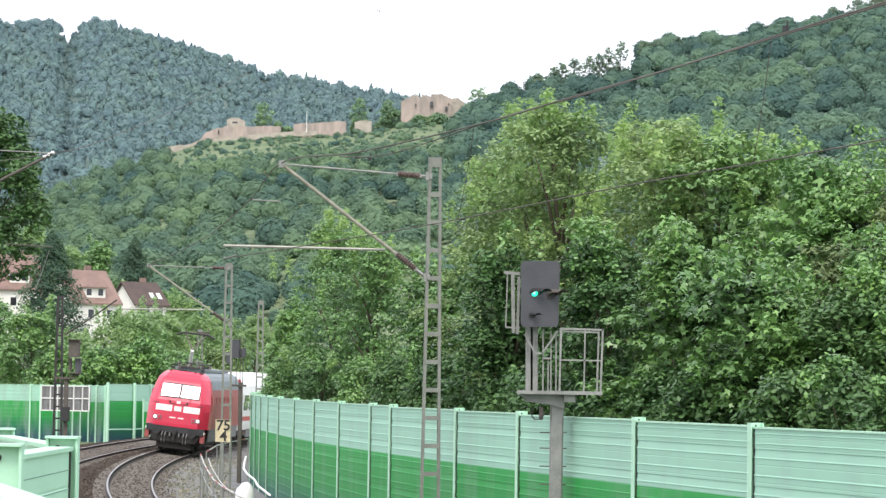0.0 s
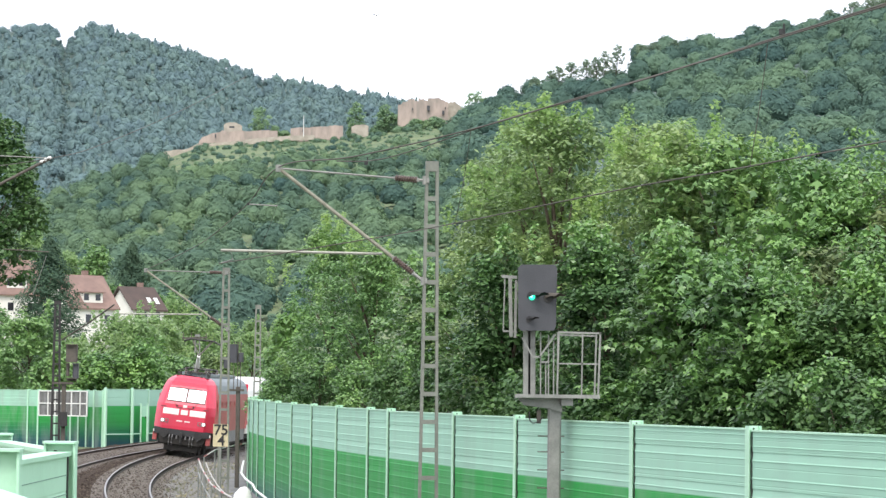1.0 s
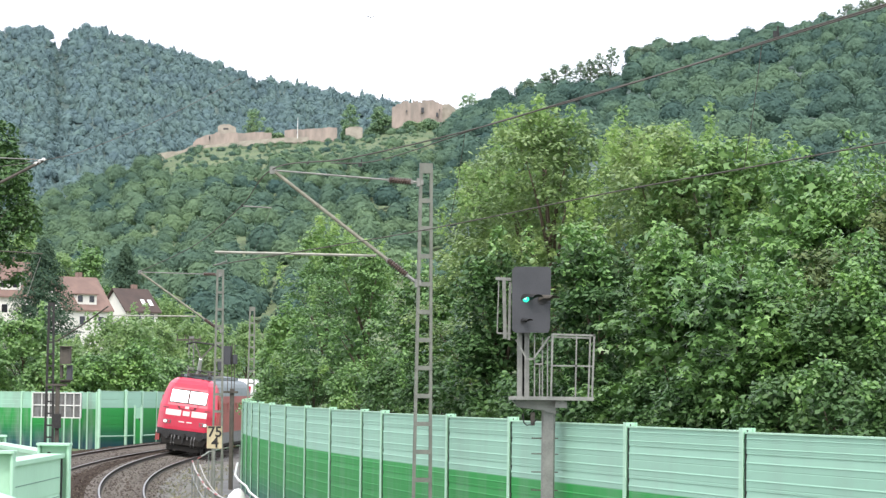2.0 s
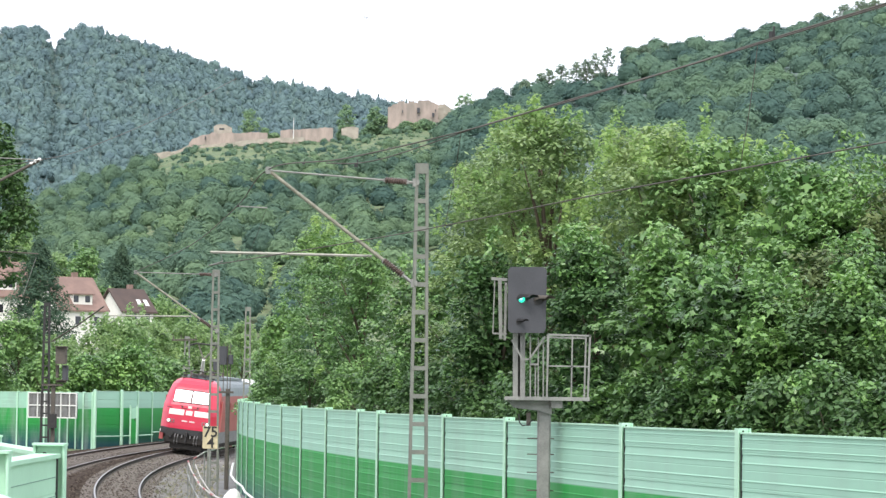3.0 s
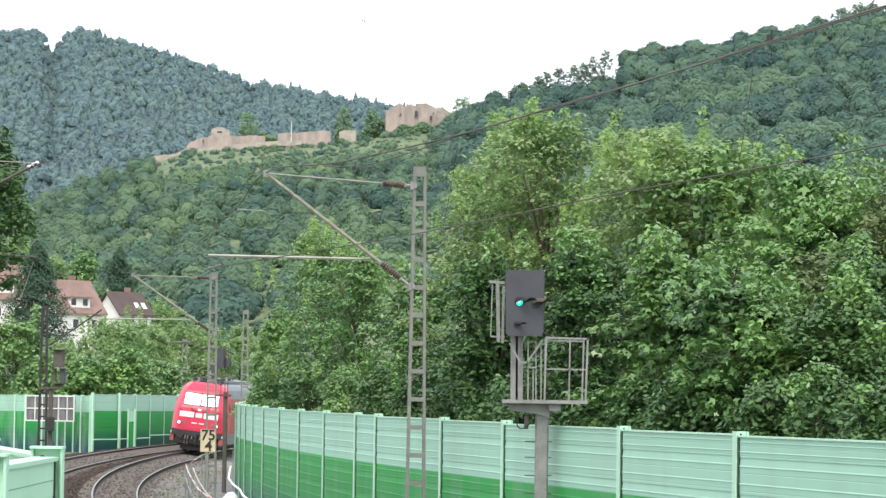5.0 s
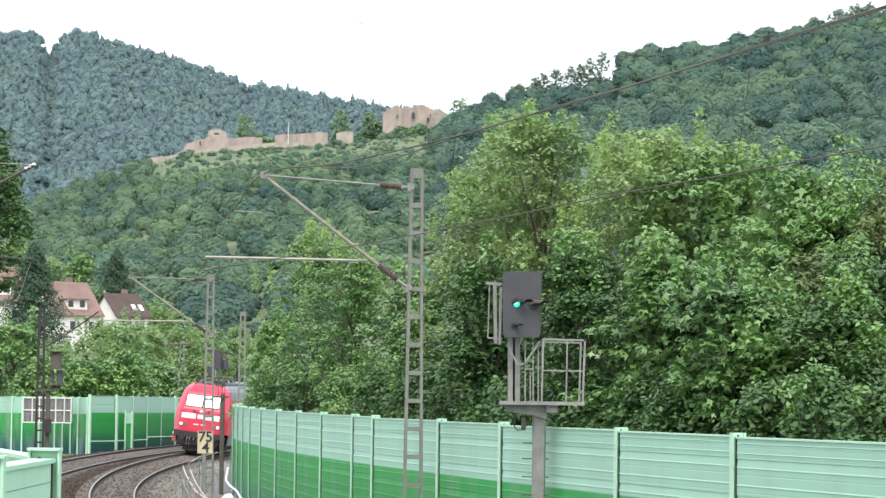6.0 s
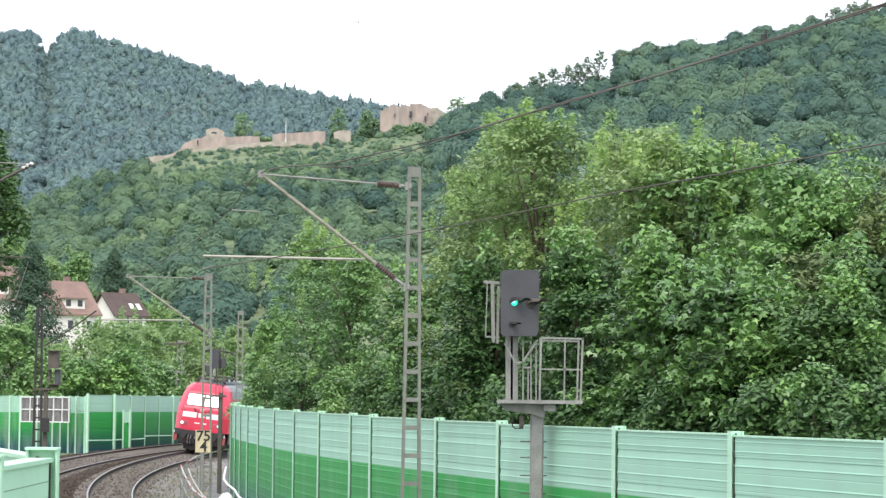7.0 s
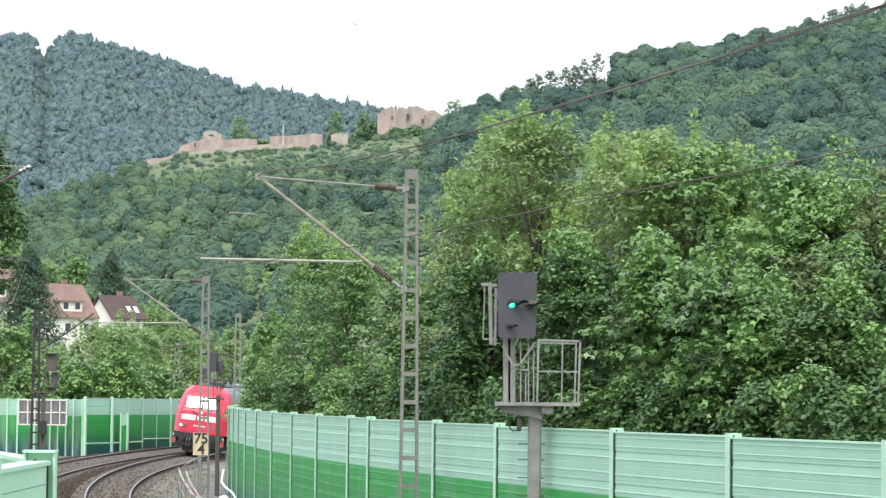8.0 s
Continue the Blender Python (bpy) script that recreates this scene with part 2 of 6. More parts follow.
# ---- mesh helpers ----
class Shape:
    """A mesh in the making: boxes, bars, tubes and sheets."""

    def __init__(self):
        self.v, self.f = [], []

    def add(self, verts, faces):
        k = len(self.v)
        self.v += [tuple(p) for p in verts]
        self.f += [tuple(k + i for i in f) for f in faces]
        return self

    def box(self, c, s, rz=0.0, chamfer=0.0):
        """A box round c with sizes s, turned by rz degrees; chamfer cuts its upright edges."""
        hx, hy, hz = s[0] / 2, s[1] / 2, s[2] / 2
        k = min(chamfer, hx * 0.9, hy * 0.9)
        ring = [(hx, -hy + k), (hx, hy - k), (hx - k, hy), (-hx + k, hy), (-hx, hy - k), (-hx, -hy + k), (-hx + k, -hy), (hx - k, -hy)] if k else \
            [(hx, -hy), (hx, hy), (-hx, hy), (-hx, -hy)]
        co, si = math.cos(radians(rz)), math.sin(radians(rz))
        n = len(ring)
        pts = [(c[0] + x * co - y * si, c[1] + x * si + y * co, c[2] + z) for z in (-hz, hz) for x, y in ring]
        return self.add(pts, [tuple(range(n - 1, -1, -1)), tuple(range(n, 2 * n))] + [(i, (i + 1) % n, n + (i + 1) % n, n + i) for i in range(n)])

    def bar(self, p, q, w, h):
        """A square bar from p to q."""
        p, q = Vector(p), Vector(q)
        d = (q - p).normalized()
        side = d.cross(Vector((0, 0, 1)))
        side = side.normalized() if side.length > 1e-4 else Vector((1, 0, 0))
        up = side.cross(d)
        pts = [e + side * (a * w / 2) + up * (b * h / 2) for e in (p, q) for a, b in ((-1, -1), (1, -1), (1, 1), (-1, 1))]
        return self.add(pts, [(3, 2, 1, 0), (4, 5, 6, 7), (0, 1, 5, 4), (1, 2, 6, 5), (2, 3, 7, 6), (3, 0, 4, 7)])

    def tube(self, pts, r, n=6, closed=True):
        """A round tube along points; r is one radius or one for each point."""
        pts = [Vector(p) for p in pts]
        rs = r if isinstance(r, (list, tuple)) else [r] * len(pts)
        rings = []
        for i, p in enumerate(pts):
            d = (pts[min(i + 1, len(pts) - 1)] - pts[max(i - 1, 0)]).normalized()
            a = d.cross(Vector((0, 0, 1)))
            a = a.normalized() if a.length > 1e-3 else Vector((1, 0, 0))
            b = d.cross(a)
            rings += [p + (a * math.cos(6.2832 * k / n) + b * math.sin(6.2832 * k / n)) * rs[i] for k in range(n)]
        fs = [(i * n + k, i * n + (k + 1) % n, (i + 1) * n + (k + 1) % n, (i + 1) * n + k) for i in range(len(pts) - 1) for k in range(n)]
        if closed:
            fs += [tuple(range(n)), tuple((len(pts) - 1) * n + k for k in range(n - 1, -1, -1))]
        return self.add(rings, fs)

    def sheet(self, rows):
        """A grid of quads from rows of points."""
        w = len(rows[0])
        return self.add([p for r in rows for p in r], [(i * w + j, i * w + j + 1, (i + 1) * w + j + 1, (i + 1) * w + j) for i in range(len(rows) - 1) for j in range(w - 1)])

    def mesh(self, name, mat):
        me = bpy.data.meshes.new(name)
        me.from_pydata(self.v, [], self.f)
        bm = bmesh.new()
        bm.from_mesh(me)
        bmesh.ops.recalc_face_normals(bm, faces=bm.faces)
        bm.to_mesh(me)
        bm.free()
        me.materials.append(mat)
        return me


def part(name, shape, mat, parent=None, label="", smooth=False):
    me = shape if isinstance(shape, bpy.types.Mesh) else shape.mesh(name, mat)
    if smooth:
        me.shade_smooth()
    ob = new(name, me)
    if parent:
        ob.parent = parent
    return tagged(ob, label)


def thing(name, label, category, m=None, group="", kind=""):
    ob = tagged(new(name), label, category, group, kind)
    if m is not None:
        ob.matrix_basis = m
    return ob


# ---- the railway's curve ----
XC, YC, RAD = 413.856, 146.13, 428.067  # centre and radius of the near track
SPACING = 4.047                         # to the far track


def rise(y):
    return 0.0043 * (y - 125)


def on_arc(deg, r, z=0.0):
    """A point beside the curve: angle along it, distance from its centre, height over the near track's bed."""
    a = radians(deg)
    y = YC + r * math.sin(a)
    return Vector((XC - r * math.cos(a), y, rise(y) + z))


def by_barrier(deg, z=0.0):
    """A point on the barrier's own, slightly different curve, which swells towards the tracks at the bend."""
    a = radians(deg)
    k = min(1.0, max(0.0, (deg + 7.6) / 3.2))
    r = 418.3 + 0.32 * k * k * (3 - 2 * k)
    y = 143.1 + r * math.sin(a)
    return Vector((409.1 - r * math.cos(a), y, 0.0036 * (y - 125) + z))


def heading(deg):
    """Degrees by which a thing that faces along +Y is turned to face along the curve."""
    return -deg


# ---- ground and hills ----
def px(x):
    """Azimuth, as the tangent from the +Y axis, of a direction given on a 0..1568 scale across the view."""
    return (x - 784) / 5000.0


def profile(x, pts):
    xs, ys = [p[0] for p in pts], [p[1] for p in pts]
    return np.interp(x, xs, ys)


# skyline heights in metres over the rails, by azimuth
def skyline(x, ridge, dist):
    return EYE + (718.5 + 0.0102 * (x - 784) - profile(x, ridge)) / 5000.0 * dist


MOUNTAIN = [(-900, 120), (-300, 90), (0, 62), (50, 60), (70, 108), (90, 66), (120, 54), (180, 72), (260, 97), (350, 125), (410, 149), (425, 165), (440, 156), (520, 167), (620, 181), (700, 194), (900, 240), (1300, 330), (2500, 400)]
CASTLE_HILL = [(-900, 520), (-100, 430), (40, 385), (130, 345), (200, 322), (255, 296), (318, 272), (360, 266), (455, 262), (478, 260), (572, 253), (620, 248), (680, 236), (780, 234), (860, 244), (1000, 340), (1400, 500), (2500, 600)]
RIGHT_HILL = [(-900, 640), (400, 600), (600, 430), (720, 290), (780, 225), (830, 205), (880, 190), (905, 176), (950, 178), (1000, 168), (1050, 160), (1078, 158), (1090, 120), (1130, 111), (1200, 97), (1300, 75), (1400, 57), (1480, 38), (1568, 14), (1900, -40), (2500, -60)]
HILLS = ((MOUNTAIN, 3000.0, 1375.0, 3.0), (CASTLE_HILL, 1625.0, 540.0, 0.0), (RIGHT_HILL, 1560.0, 525.0, 2.0))


def hill_height(x, y):
    """Height of the land at arrays x, y."""
    r = np.maximum(y, 1e-3)
    u = 784 + 5000 * x / r
    front = (y > 20) & (np.abs(x) < y * 0.55)
    z = np.zeros_like(x) - 0.62
    for ridge, dist, foot, trees in HILLS:
        top = np.maximum(skyline(u, ridge, dist) - trees, 0)
        s = np.clip((r - foot) / (dist - foot), 0, 1)
        s = np.where(r > dist, 1 - 0.5 * np.clip((r - dist) / 1100, 0, 1), s ** 1.1)
        z = np.maximum(z, np.where(front, top * s, 0) - 0.62)
    return z + np.where(r > 400, 1.5 * np.sin(x * 0.021) * np.sin(y * 0.013), 0)


def owner(xy):
    """Which hill the land at each place belongs to: 0 mountain, 1 castle hill, 2 right hill."""
    x, r = xy[:, 0], xy[:, 1]
    u = 784 + 5000 * x / r
    hs = []
    for ridge, dist, foot, trees in HILLS:
        top = np.maximum(skyline(u, ridge, dist) - trees, 0)
        s = np.clip((r - foot) / (dist - foot), 0, 1)
        hs.append(np.where(r > dist, top * (1 - 0.5 * np.clip((r - dist) / 1100, 0, 1)), top * s ** 1.1))
    return np.argmax(np.stack(hs), 0)


def numpy_mesh(name, verts, faces, mat, smooth=False):
    """A mesh from arrays; every face has the same number of corners."""
    me = bpy.data.meshes.new(name)
    k = faces.shape[1]
    me.vertices.add(len(verts))
    me.vertices.foreach_set("co", np.ascontiguousarray(verts, np.float32).ravel())
    me.loops.add(faces.size)
    me.loops.foreach_set("vertex_index", np.ascontiguousarray(faces, np.int32).ravel())
    me.polygons.add(len(faces))
    me.polygons.foreach_set("loop_start", np.arange(0, faces.size, k, dtype=np.int32))
    me.update(calc_edges=True)
    me.materials.append(mat)
    if smooth:
        me.shade_smooth()
    return me


def build_ground():
    az = np.concatenate([np.linspace(-math.pi, -0.3, 40), np.linspace(-0.28, 0.28, 170), np.linspace(0.3, math.pi, 40)])
    rr = np.concatenate([np.linspace(0.0, 30, 13), np.linspace(34, 400, 50), np.linspace(410, 3400, 165), np.linspace(3450, 4600, 12)])
    a, r = np.meshgrid(az, rr)
    x, y = r * np.sin(a), r * np.cos(a)
    z = hill_height(x, y) + np.where(r < 375, 0.0036 * np.clip(y - 125, -125, 250), 0.9)
    v = np.stack([x, y, z], -1).reshape(-1, 3)
    n = len(az)
    i, j = np.meshgrid(np.arange(len(rr) - 1), np.arange(n - 1), indexing="ij")
    q = (i * n + j).ravel()
    f = np.stack([q, q + 1, q + n + 1, q + n], 1)
    me = numpy_mesh("ground", v, f, GRASS, True)
    # under the woods of the mountain and the steep hill lies a dark floor, haze put into its colour as a blue tint
    me.materials.append(WOOD_FLOOR)
    mid = v[f].mean(1)
    own = owner(np.stack([mid[:, 0], np.maximum(mid[:, 1], 1)], 1))
    wooded = (mid[:, 1] > 650) & (((own == 0) & (mid[:, 1] > 1650)) | (own == 2))
    me.polygons.foreach_set("material_index", wooded.astype(np.int32))
    tagged(part("ground", me, GRASS), "grassy valley floor and hillsides with bare patches", "ground", kind="structure")


build_ground()


# ---- foliage ----
def leaf_mesh(name, centres, normals, sizes, mat, rng, lobed=True):
    """Many leaves as one mesh: folded, pointed blades about the given normals."""
    n = len(centres)
    t = rng.normal(size=(n, 3))
    t -= normals * np.sum(t * normals, 1, keepdims=True)
    t /= np.linalg.norm(t, axis=1, keepdims=True) + 1e-9
    b = np.cross(normals, t)
    s = sizes[:, None]
    if lobed:
        # palmate: stalk, side lobes, notches and a middle lobe
        outline = ((-0.42, 0, 0.06), (0.02, -0.62, -0.12), (0.12, -0.2, 0.02), (0.68, 0, -0.14), (0.12, 0.2, 0.02), (0.02, 0.62, -0.12))
        faces = ((0, 1, 2), (0, 2, 3), (0, 3, 4), (0, 4, 5))
    else:
        outline = ((-0.5, 0, 0), (0, -0.33, -0.1), (0.55, 0, -0.1), (0, 0.33, -0.1))
        faces = ((0, 1, 2), (0, 2, 3))
    v = np.stack([centres + s * (t * p[0] + b * p[1] + normals * p[2]) for p in outline], 1)
    k = len(outline)
    f = (np.arange(n)[:, None, None] * k + np.array(faces)[None]).reshape(-1, 3)
    return numpy_mesh(name, v.reshape(-1, 3), f, mat)


def crown_points(rng, clumps, per, size, droop=0.35, flat=0.6, up=0.75):
    """Leaves round the clump centres: positions and normals that face up and outward."""
    n = len(clumps) * per
    c = np.repeat(clumps, per, 0)
    d = rng.normal(size=(n, 3))
    d /= np.linalg.norm(d, axis=1, keepdims=True)
    rad = size * rng.random((n, 1)) ** 0.5
    p = c + d * rad * np.array([1.0, 1.0, flat])
    p[:, 2] -= 0.25 * np.sum((p[:, :2] - c[:, :2]) ** 2, 1) / size
    nor = d * 0.6 + np.array([0, 0, up]) + rng.normal(size=(n, 3)) * droop
    return p, nor / np.linalg.norm(nor, axis=1, keepdims=True)


def make_tree(name, label, category, base, height, spread, mat, seed, clumps=430, per=70, leaf=0.135, low=0.12, clump=0.45, shoots=14, lobed=False, group="", trunk_r=0.16, flat=0.6, up=0.75, core=0):
    """A broadleaf tree: tapered trunk, forking limbs and a ragged crown of leaf clumps, with upright shoots on top."""
    rng = np.random.default_rng(seed)
    tree = thing(name, label, category, Matrix.Translation(base), group)
    lean = rng.normal(size=2) * 0.03 * height
    wood = Shape()
    spine = [Vector((lean[0] * k, lean[1] * k, height * 0.85 * k)) for k in (0, 0.12, 0.3, 0.5, 0.72, 1)]
    wood.tube(spine, [trunk_r * 1.35, trunk_r, trunk_r * 0.85, trunk_r * 0.6, trunk_r * 0.35, trunk_r * 0.12], 8)
    part("trunk", wood, BARK, tree, smooth=True)
    # big lobes of the crown, each fed by a limb
    lobes = []
    n_lobes = 20
    for i in range(n_lobes):
        h = low + (0.93 - low) * ((i + 0.5) / n_lobes) ** 0.9
        ang = i * 2.4 + rng.random() * 0.8
        wide = spread * (0.62 + 0.38 * math.sin(math.pi * min(1, max(0.08, (h - low) / (1 - low) * 0.8 + 0.25)))) * (1.0 if h < 0.75 else (1.05 - h) * 3.0)
        out_r = wide * (0.45 + 0.35 * rng.random())
        c = Vector((lean[0] * h + out_r * math.cos(ang), lean[1] * h + out_r * math.sin(ang), height * h))
        s = spread * (0.25 + 0.17 * rng.random())
        lobes.append((np.array(c), s))
        foot = spine[0].lerp(spine[-1], max(0.08, h / 0.85 - 0.25) if h > 0.2 else 0.1)
        part("limb", Shape().tube([foot, foot.lerp(c, 0.5) + Vector((0, 0, 0.05 * height * 0.3)), c], [trunk_r * 0.4, trunk_r * 0.25, trunk_r * 0.06], 5), BARK, tree, smooth=True)
    pts = []
    for _ in range(clumps):
        c, s = lobes[rng.integers(n_lobes)]
        d = rng.normal(size=3)
        d /= np.linalg.norm(d)
        pts.append(c + d * s * np.array([1, 1, 0.85]) * rng.random() ** 0.27)
    tips = []
    for _ in range(shoots):
        c, s = lobes[n_lobes - 1 - rng.integers(7)]
        x, y = c[:2] + rng.normal(size=2) * s * 0.7
        for k in range(6):
            tips.append(np.array([x, y, c[2] + s * (0.45 + 0.17 * k)]) + rng.normal(size=3) * 0.04)
    p, nor = crown_points(rng, np.array(pts), per, clump, flat=flat, up=up)
    if core:
        # dense, shaded leaves round the inner boughs
        c = np.repeat(np.array([b[0] * np.array([0.4, 0.4, 0.96]) for b in lobes]), core, 0)
        q = c + rng.normal(size=c.shape) * spread * np.array([0.14, 0.14, 0.12])
        nq = rng.normal(size=c.shape)
        p, nor = np.concatenate([p, q]), np.concatenate([nor, nq / np.linalg.norm(nq, axis=1, keepdims=True)])
    sizes = leaf * (0.6 + 0.7 * rng.random(len(p)))
    if core:
        sizes[-len(q):] *= 1.35
    part("crown", leaf_mesh("crown", p, nor, sizes, mat, rng, lobed), mat, tree)
    if tips:
        p, nor = crown_points(rng, np.array(tips), max(10, per // 3), clump * 0.5)
        tagged(part("young_leaves", leaf_mesh("young_leaves", p, nor, leaf * (0.6 + 0.6 * rng.random(len(p))), (LEAF_TIP if mat in (LEAF_OLIVE, LEAF_MAPLE) else LEAF_FRESH) if clump < 0.5 else mat, rng, lobed), mat, tree), kind="stuff")
    return tree


PACE = 1.25      # metres in the unit of depth used below


def at(x, y, d):
    """The place d paces off in the direction (x, y) of the view at the clip's end."""
    m = aim(0.0, 3.1961, 0.5844)
    d *= PACE
    w = m.to_3x3() @ Vector(((x - 784) / 5000.0, (441 - y) / 5000.0, -1))
    return Vector((0, 0, EYE)) + w * (d / w.y)


def land(x, y):
    return float(hill_height(np.array([x]), np.array([y]))[0]) + (0.0036 * min(max(y - 125, -125), 250) if math.hypot(x, y) < 375 else 0.9)


def tree_at(x, top, d, spread, mat, seed, name="tree", label="broadleaf tree in full summer leaf behind the noise barrier", category="tree", **more):
    """A tree whose crown tops out in the direction (x, top) at distance d."""
    p = at(x, top, d)
    z = land(p.x, p.y)
    return make_tree(name, label, category, (p.x, p.y, z - 0.1), p.z - z, spread, mat, seed, **more)


def build_near_trees():
    rows = [(560, 388, 88, 2.5, LEAF_MAPLE), (482, 540, 98, 1.35, LEAF_FRESH), (640, 425, 80, 2.2, LEAF_MAPLE), (735, 470, 72, 2.2, LEAF_SHADE),
            (830, 255, 66, 2.2, LEAF_OLIVE), (905, 200, 62, 2.5, LEAF_OLIVE), (985, 178, 60, 2.6, LEAF_OLIVE), (1095, 195, 57, 2.6, LEAF_OLIVE),
            (1180, 225, 55, 2.4, LEAF_OLIVE), (1275, 228, 54, 2.5, LEAF_MAPLE), (1385, 285, 49, 2.4, LEAF_FRESH), (1490, 285, 50, 2.6, LEAF_DULL),
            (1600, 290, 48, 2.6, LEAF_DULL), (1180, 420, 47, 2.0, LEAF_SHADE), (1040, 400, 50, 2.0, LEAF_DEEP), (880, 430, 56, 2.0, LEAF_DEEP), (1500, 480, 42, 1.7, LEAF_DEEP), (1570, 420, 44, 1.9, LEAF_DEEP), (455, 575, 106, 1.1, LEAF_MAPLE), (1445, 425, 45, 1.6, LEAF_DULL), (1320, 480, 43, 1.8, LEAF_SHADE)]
    for i, (x, top, d, spread, mat) in enumerate(rows):
        maple = mat in (LEAF_FRESH, LEAF_SHADE) or x == 1275
        tree_at(x, top - (14 if top < 300 else 0), d, spread, mat, 20 + i, group="trees behind the noise barrier", low=0.10, shoots=22, lobed=maple, per=32 if maple else 48, leaf=0.145 if maple else 0.13, flat=0.3 if maple else 0.42, up=1.0, core=150, clumps=400)


def build_shrubs():
    """Undergrowth that closes the foot of the trees behind the barrier."""
    rows = [(470, 640, 90, 1.3), (530, 630, 84, 1.4), (600, 640, 77, 1.4), (675, 640, 69, 1.4), (760, 640, 62, 1.4), (840, 650, 56, 1.3), (930, 640, 53, 1.3), (1030, 640, 49, 1.3), (1130, 650, 46, 1.2), (1240, 640, 43, 1.2), (1350, 650, 40, 1.1), (1450, 640, 39, 1.1), (1550, 650, 38, 1.1)]
    for i, (x, top, d, spread) in enumerate(rows):
        # deep green on most shrubs puts the shade under the trees into their colour
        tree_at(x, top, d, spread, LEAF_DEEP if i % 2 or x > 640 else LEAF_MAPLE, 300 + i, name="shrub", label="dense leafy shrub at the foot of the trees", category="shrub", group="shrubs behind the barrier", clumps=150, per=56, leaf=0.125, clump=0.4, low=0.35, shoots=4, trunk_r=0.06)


def build_left_trees():
    rows = [(-40, 550, 178, 3.6, LEAF_MAPLE), (20, 562, 172, 3.0, LEAF_MAPLE), (100, 606, 190, 3.0, LEAF_LIGHT), (165, 572, 182, 3.2, LEAF_LIGHT), (205, 562, 178, 3.2, LEAF_LIGHT), (250, 566, 186, 3.2, LEAF_LIGHT),
            (310, 575, 196, 3.2, LEAF_LIGHT), (365, 580, 205, 3.2, LEAF_LIGHT), (405, 575, 208, 3.4, LEAF_LIGHT), (140, 640, 170, 2.6, LEAF_FRESH), (215, 622, 170, 2.8, LEAF_FRESH), (275, 640, 176, 2.6, LEAF_MAPLE), (60, 640, 168, 2.5, LEAF_MAPLE), (345, 640, 190, 2.6, LEAF_OLIVE)]
    for i, (x, top, d, spread, mat) in enumerate(rows):
        tree_at(x, top, d, spread, mat, 60 + i, label="bushy broadleaf tree beyond the far noise barrier", group="trees beyond the far barrier", clumps=330, per=27, leaf=0.31, clump=0.7, low=0.05, lobed=False, shoots=6)
    tree_at(-72, 188, 190, 6.4, LEAF_DEEP, 91, label="tall dark broadleaf tree on the valley slope", group="valley trees", clumps=650, per=30, leaf=0.42, clump=0.9, low=0.5, shoots=5, trunk_r=0.3)
    # taller trees between the houses and at the valley's edge
    rows = [(128, 432, 330, 3.4, LEAF_MAPLE, 0), (82, 445, 350, 4.0, LEAF_LIGHT, 0), (-5, 410, 360, 6.0, LEAF_LIGHT, 0), (290, 540, 360, 5, LEAF_LIGHT, 0), (75, 455, 380, 6, LEAF_LIGHT, 0), (252, 520, 370, 4, LEAF_MAPLE, 0)]
    for i, (x, top, d, spread, mat, low) in enumerate(rows):
        tree_at(x, top, d, spread, mat, 80 + i, label="tall dark broadleaf tree on the valley slope", group="valley trees", clumps=380, per=21, leaf=0.5, clump=1.0, low=low or 0.12, lobed=False, shoots=5, trunk_r=0.3)


def make_conifer(x, top, d, width, seed):
    rng = np.random.default_rng(seed)
    p = at(x, top, d)
    z = land(p.x, p.y)
    h = p.z - z
    tree = thing("conifer", "dark green conifer with drooping boughs near the houses", "conifer", Matrix.Translation((p.x, p.y, z - 0.1)), "conifers")
    part("trunk", Shape().tube([(0, 0, 0), (0, 0, h * 0.5), (0, 0, h)], [0.3, 0.17, 0.03], 8), BARK, tree, smooth=True)
    n = 30000
    u = rng.random(n) ** 0.8
    zz = h * (1 - u * 0.95)
    ang = rng.random(n) * 6.283
    tier = 0.78 + 0.13 * np.sin(zz * 3.1 + ang * 3) + 0.13 * np.sin(zz * 1.7 - ang * 2 + seed) + 0.10 * np.sin(ang * 9 + zz * 6)
    rad = width * u ** 0.62 * tier * rng.random(n) ** 0.4
    c = np.stack([rad * np.cos(ang), rad * np.sin(ang), zz - rad * 0.25], 1)
    nor = np.stack([np.cos(ang) * 0.6, np.sin(ang) * 0.6, np.full(n, 0.7)], 1) + rng.normal(size=(n, 3)) * 0.35
    nor /= np.linalg.norm(nor, axis=1, keepdims=True)
    part("crown", leaf_mesh("crown", c, nor, 0.30 * (0.6 + 0.8 * rng.random(n)), NEEDLES, rng, False), NEEDLES, tree)


